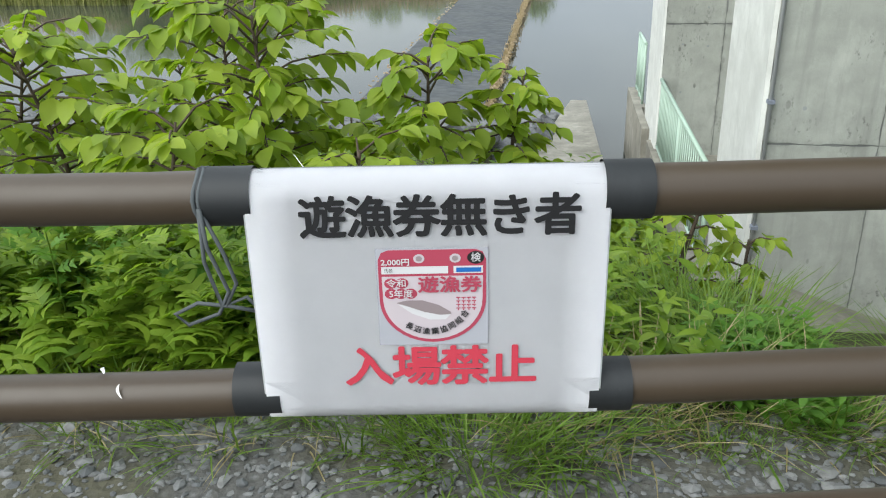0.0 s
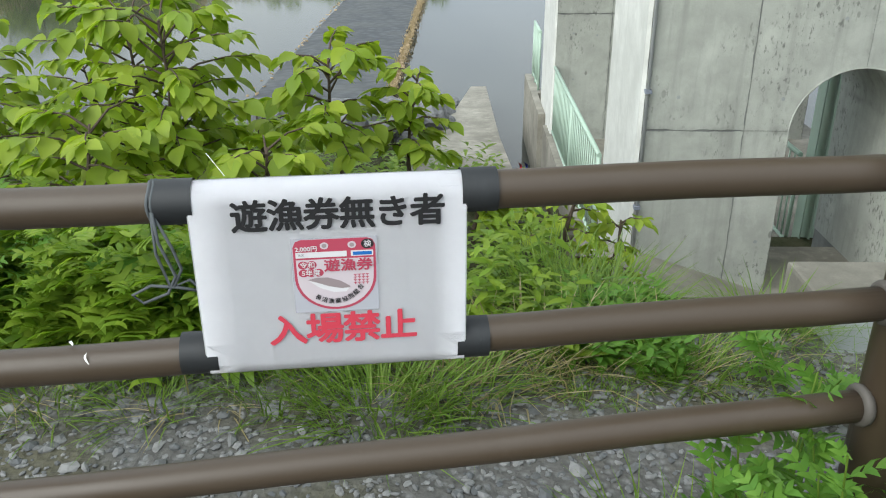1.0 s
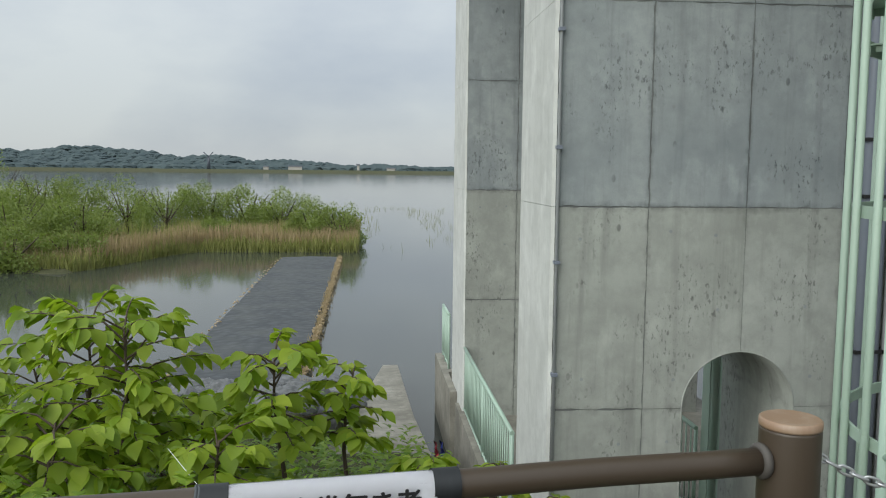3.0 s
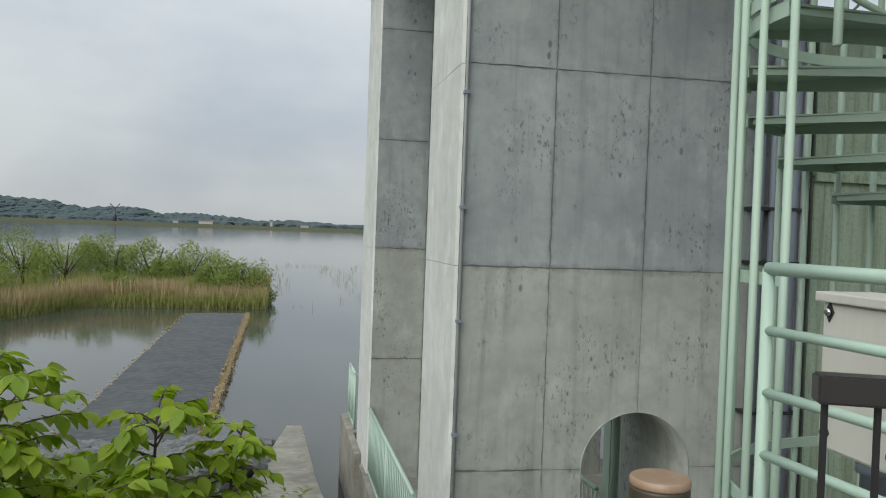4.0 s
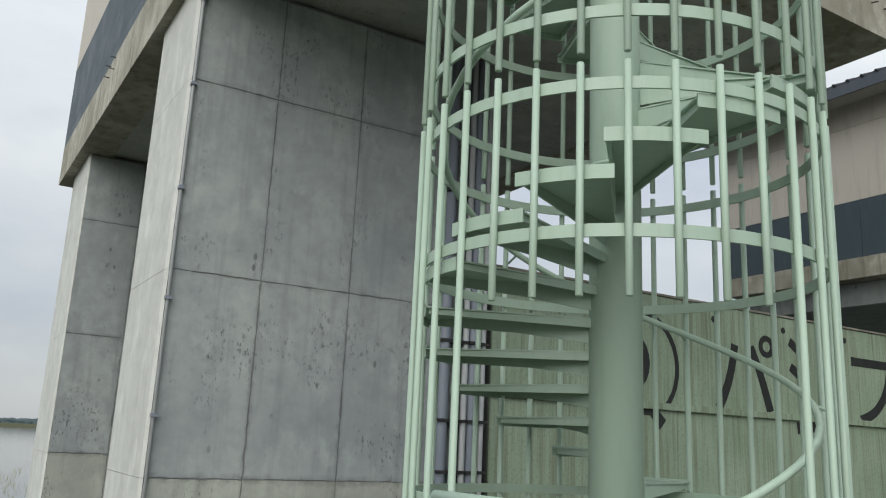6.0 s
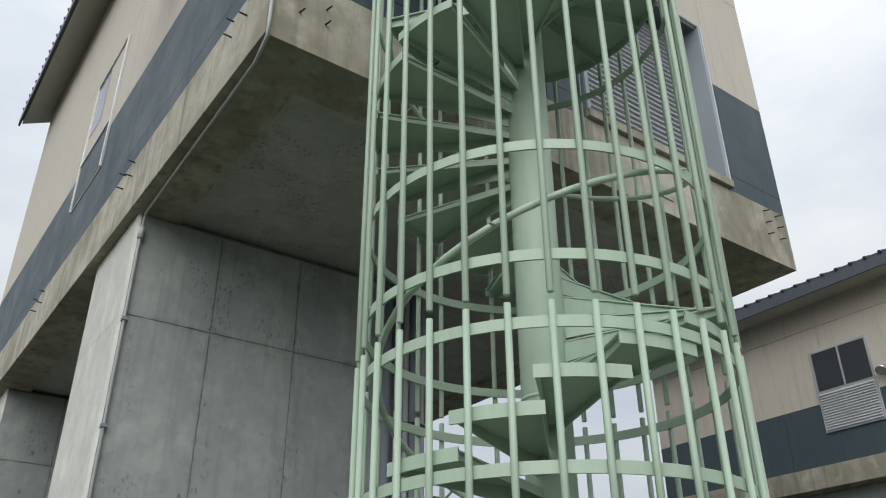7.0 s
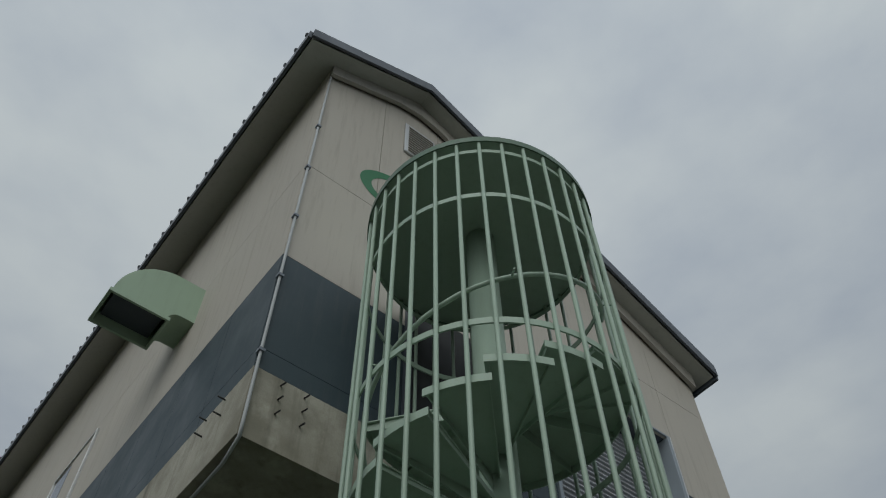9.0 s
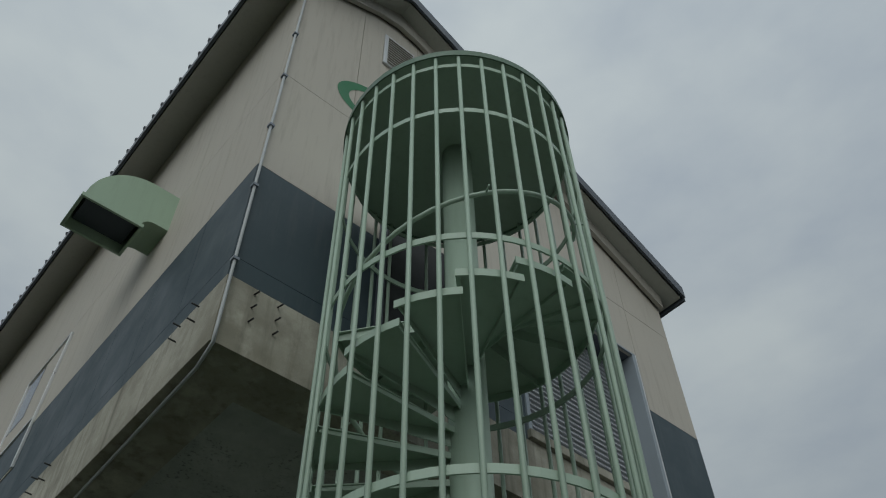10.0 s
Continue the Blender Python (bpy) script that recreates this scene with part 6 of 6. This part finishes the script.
def boulders(n, place, size, seed):
    r = random.Random(seed)
    tv, tf = [], []
    bm = bmesh.new()
    bmesh.ops.create_icosphere(bm, subdivisions=1, radius=1)
    base = np.array([v.co[:] for v in bm.verts])
    faces = [tuple(v.index for v in f.verts) for f in bm.faces]
    bm.free()
    for i in range(n):
        x, y = place(r)
        s = size * r.uniform(0.5, 1.4)
        p = base * np.array([[r.uniform(0.72, 1.12)] for _ in base]) * np.array((s * r.uniform(0.8, 1.6), s * r.uniform(0.6, 1.1), s * r.uniform(0.25, 0.6)))
        a = r.uniform(0, 6.28)
        m = np.array(((math.cos(a), -math.sin(a), 0), (math.sin(a), math.cos(a), 0), (0, 0, 1)))
        p = p @ m.T + np.array((x, y, ground_z(x, y) + s * 0.12))
        k2 = len(tv)
        tv += p.tolist()
        tf += [tuple(j + k2 for j in f) for f in faces]
    return tv, tf


def gravel_place(r):
    return r.uniform(-3.9, 0.0), min(-4.0, r.triangular(-5.9, -4.1, -4.6))


tv, tf = boulders(7000, gravel_place, 0.0095, 5)
tagged(new("gravel", soup("gravel", tv, tf, M_PEBBLE)), "loose grey crushed gravel along the fence", "gravel", kind="stuff")
tv, tf = boulders(800, gravel_place, 0.021, 6)
tagged(new("gravel", soup("gravel", tv, tf, M_PEBBLE)), "larger angular stones in the gravel", "gravel", kind="stuff")

riprap = thing("riprap", "grey riprap boulders along the water's edge", "rocks", (0, 0, 0), kind="structure")
r = random.Random(9)
stones = []
for k2 in range(8):
    bm = bmesh.new()
    bmesh.ops.create_icosphere(bm, subdivisions=2, radius=1)
    for v in bm.verts:
        v.co *= 0.85 + 0.35 * noise.noise(v.co * 1.3 + Vector((k2 * 7, 0, 0))) + r.uniform(-0.04, 0.04)
    stones.append(finish("boulder", bm, M_ROCK))
for i in range(295):
    x, y = r.uniform(-6.2, -1.75), r.uniform(4.4, 13.6)
    if y < 5.0 + 1.0 * noise.noise(Vector((x, 0, 2))):
        continue
    o = new("boulder", stones[i % 8])
    s = r.uniform(0.17, 0.42)
    o.scale = (s * r.uniform(0.8, 1.4), s, s * r.uniform(0.5, 0.8))
    o.rotation_euler = (r.uniform(-0.3, 0.3), r.uniform(-0.3, 0.3), r.uniform(0, 6.28))
    o.location = (x, y, ground_z(x, y) + s * 0.15)
    o.parent = riprap
tv, tf = boulders(700, lambda r: (r.uniform(-26, -6), r.uniform(6.5, 13.8)), 0.3, 12)
o = new("boulder_bank", soup("boulder_bank", tv, tf, M_ROCK))
o.parent = riprap
o["kind"] = "stuff"

# ---- reed spit across the inlet ----
def shore_y(x):
    """Water's edge of the spit."""
    return 45.9 if x > -12 else (45.9 + (35.8 - 45.9) * smooth(-12, -16.5, x))


def reeds(name, label, n, mat, depth, h0, h1, seed, x0=-45, x1=-2.2):
    r = random.Random(seed)
    tv, tf = [], []
    for i in range(n):
        x = r.uniform(x0, x1)
        y = shore_y(x) + depth[0] + (depth[1] - depth[0]) * r.random() ** 1.3
        h = r.uniform(h0, h1) * (0.8 + 0.45 * noise.noise(Vector((x * 0.25, y * 0.25, seed))))
        a = r.uniform(-1.2, 1.2)
        w = r.uniform(0.014, 0.04)
        dx, dy = w * math.cos(a), w * math.sin(a)
        lx = r.uniform(-0.25, 0.25)
        b = len(tv)
        tv += [(x - dx, y - dy, -3.65), (x + dx, y + dy, -3.65), (x + lx * 0.4 + dx * 0.8, y + dy, -3.65 + h * 0.6), (x + lx * 0.4 - dx * 0.8, y - dy, -3.65 + h * 0.6), (x + lx, y, -3.65 + h)]
        tf += [(b, b + 1, b + 2, b + 3), (b + 3, b + 2, b + 4)]
    return tagged(new(name, soup(name, tv, tf, mat)), label, "reeds", kind="stuff")


reeds("reeds", "dry tan reeds on the low spit", 20000, M_REED, (0.9, 9), 1.2, 2.1, 1)
reeds("reeds", "green young reeds at the spit's edge", 15000, M_REED_GREEN, (-0.3, 3.6), 0.4, 1.45, 2)
reeds("reeds", "mixed green reeds among the bushes", 9000, M_REED_GREEN, (3, 16), 1.4, 2.2, 3)
r = random.Random(31)
tv, tf = [], []
for i in range(560):
    x = r.uniform(-2.0, 9.0)
    y = r.uniform(46, 110)
    if noise.noise(Vector((x * 0.3, y * 0.06, 1))) < 0.05:
        continue
    h = r.uniform(0.2, 0.7)
    b = len(tv)
    lx = r.uniform(-0.2, 0.2)
    tv += [(x - 0.014, y, LAKE_Z - 0.05), (x + 0.014, y, LAKE_Z - 0.05), (x + lx, y, LAKE_Z + h)]
    tf.append((b, b + 1, b + 2))
tagged(new("water_reeds", soup("water_reeds", tv, tf, M_REED_GREEN)), "thin scattered reeds standing in the lake", "reeds", kind="stuff")


def willow(at, height, spread, seed, label, leaves=1500):
    r = random.Random(seed)
    t = thing("willow", label, "tree", (at[0], at[1], -3.55), "willows on the spit")
    bm = bmesh.new()
    tube(bm, [(0, 0, 0), (0.1, 0, height * 0.3), (0.15, 0.1, height * 0.55)], [0.16, 0.12, 0.06], 7)
    part("trunk", bm, M_BARK, t, fix=False)
    for i in range(6):
        bm = bmesh.new()
        a = i * 1.05 + r.uniform(-0.3, 0.3)
        tube(bm, [(0.08, 0, height * 0.2), (math.cos(a) * spread * 0.4, math.sin(a) * spread * 0.4, height * 0.5), (math.cos(a) * spread * 0.7, math.sin(a) * spread * 0.7, height * 0.75)], [0.07, 0.045, 0.02], 5, False)
        part("limb", bm, M_BARK, t, fix=False)
    lobes = []
    for i in range(30):
        a, d = r.uniform(0, 6.28), spread * math.sqrt(r.random())
        hz = height * (0.12 + 0.78 * r.random() * (1 - 0.45 * (d / spread) ** 2))
        lobes.append((d * math.cos(a), d * math.sin(a), hz, r.uniform(0.18, 0.32) * spread + 0.2))
    tv, tf = [], []
    for i in range(leaves):
        lx, ly, lz, lr = lobes[i % len(lobes)]
        d = Vector((r.gauss(0, 1), r.gauss(0, 1), r.gauss(0, 0.8))).normalized() * lr * r.random() ** 0.35
        c = Vector((lx, ly, max(0.1, lz))) + d
        s = r.uniform(0.05, 0.105)
        u = Vector((r.gauss(0, 1), r.gauss(0, 1), r.gauss(0.4, 1))).normalized()
        w = u.cross(Vector((r.gauss(0, 1), r.gauss(0, 1), r.gauss(0, 1)))).normalized()
        b = len(tv)
        tv += [tuple(c - u * s), tuple(c + w * s * 0.45), tuple(c + u * s), tuple(c - w * s * 0.45)]
        tf.append((b, b + 1, b + 2, b + 3))
    o = new("crown", soup("crown", tv, tf, M_WILLOW))
    o.parent = t


W = "rounded grey-green willow bush on the reed spit"
for i, (x, y, h, sp) in enumerate(((-3.6, 50, 3.0, 1.8), (-5.6, 52, 3.1, 1.9), (-8.2, 57, 3.9, 2.5), (-11, 59, 4.3, 2.6), (-14, 60, 4.5, 2.7), (-17, 58, 4.6, 2.7), (-20.5, 60, 4.7, 2.8), (-24, 60, 4.8, 2.9), (-28, 58, 4.8, 3),
                                   (-18.2, 43, 4.0, 2.5), (-21.5, 41, 4.2, 2.8), (-25, 40, 4.2, 3), (-17.4, 38.2, 1.9, 1.6), (-19.5, 36.5, 2.2, 2.0), (-23, 37, 2.6, 2.2), (-11.5, 49.5, 2.0, 1.3), (-27.5, 62, 6.0, 2.4), (-31, 61, 6.6, 3.0), (-30, 45, 4.5, 3.2))):
    willow((x, y), h, sp, 200 + i, W, 9000 if sp > 2.2 else 6500)
# a pale string caught in the shrubs
bm = bmesh.new()
tube(bm, [(-2.5, -3.7, 0.45), (-2.36, -3.85, 0.36), (-2.2, -4.0, 0.26)], 0.0014, 5)
single("string", bm, M_FILM_WHITE, "pale string hanging through the shrubs", "string")
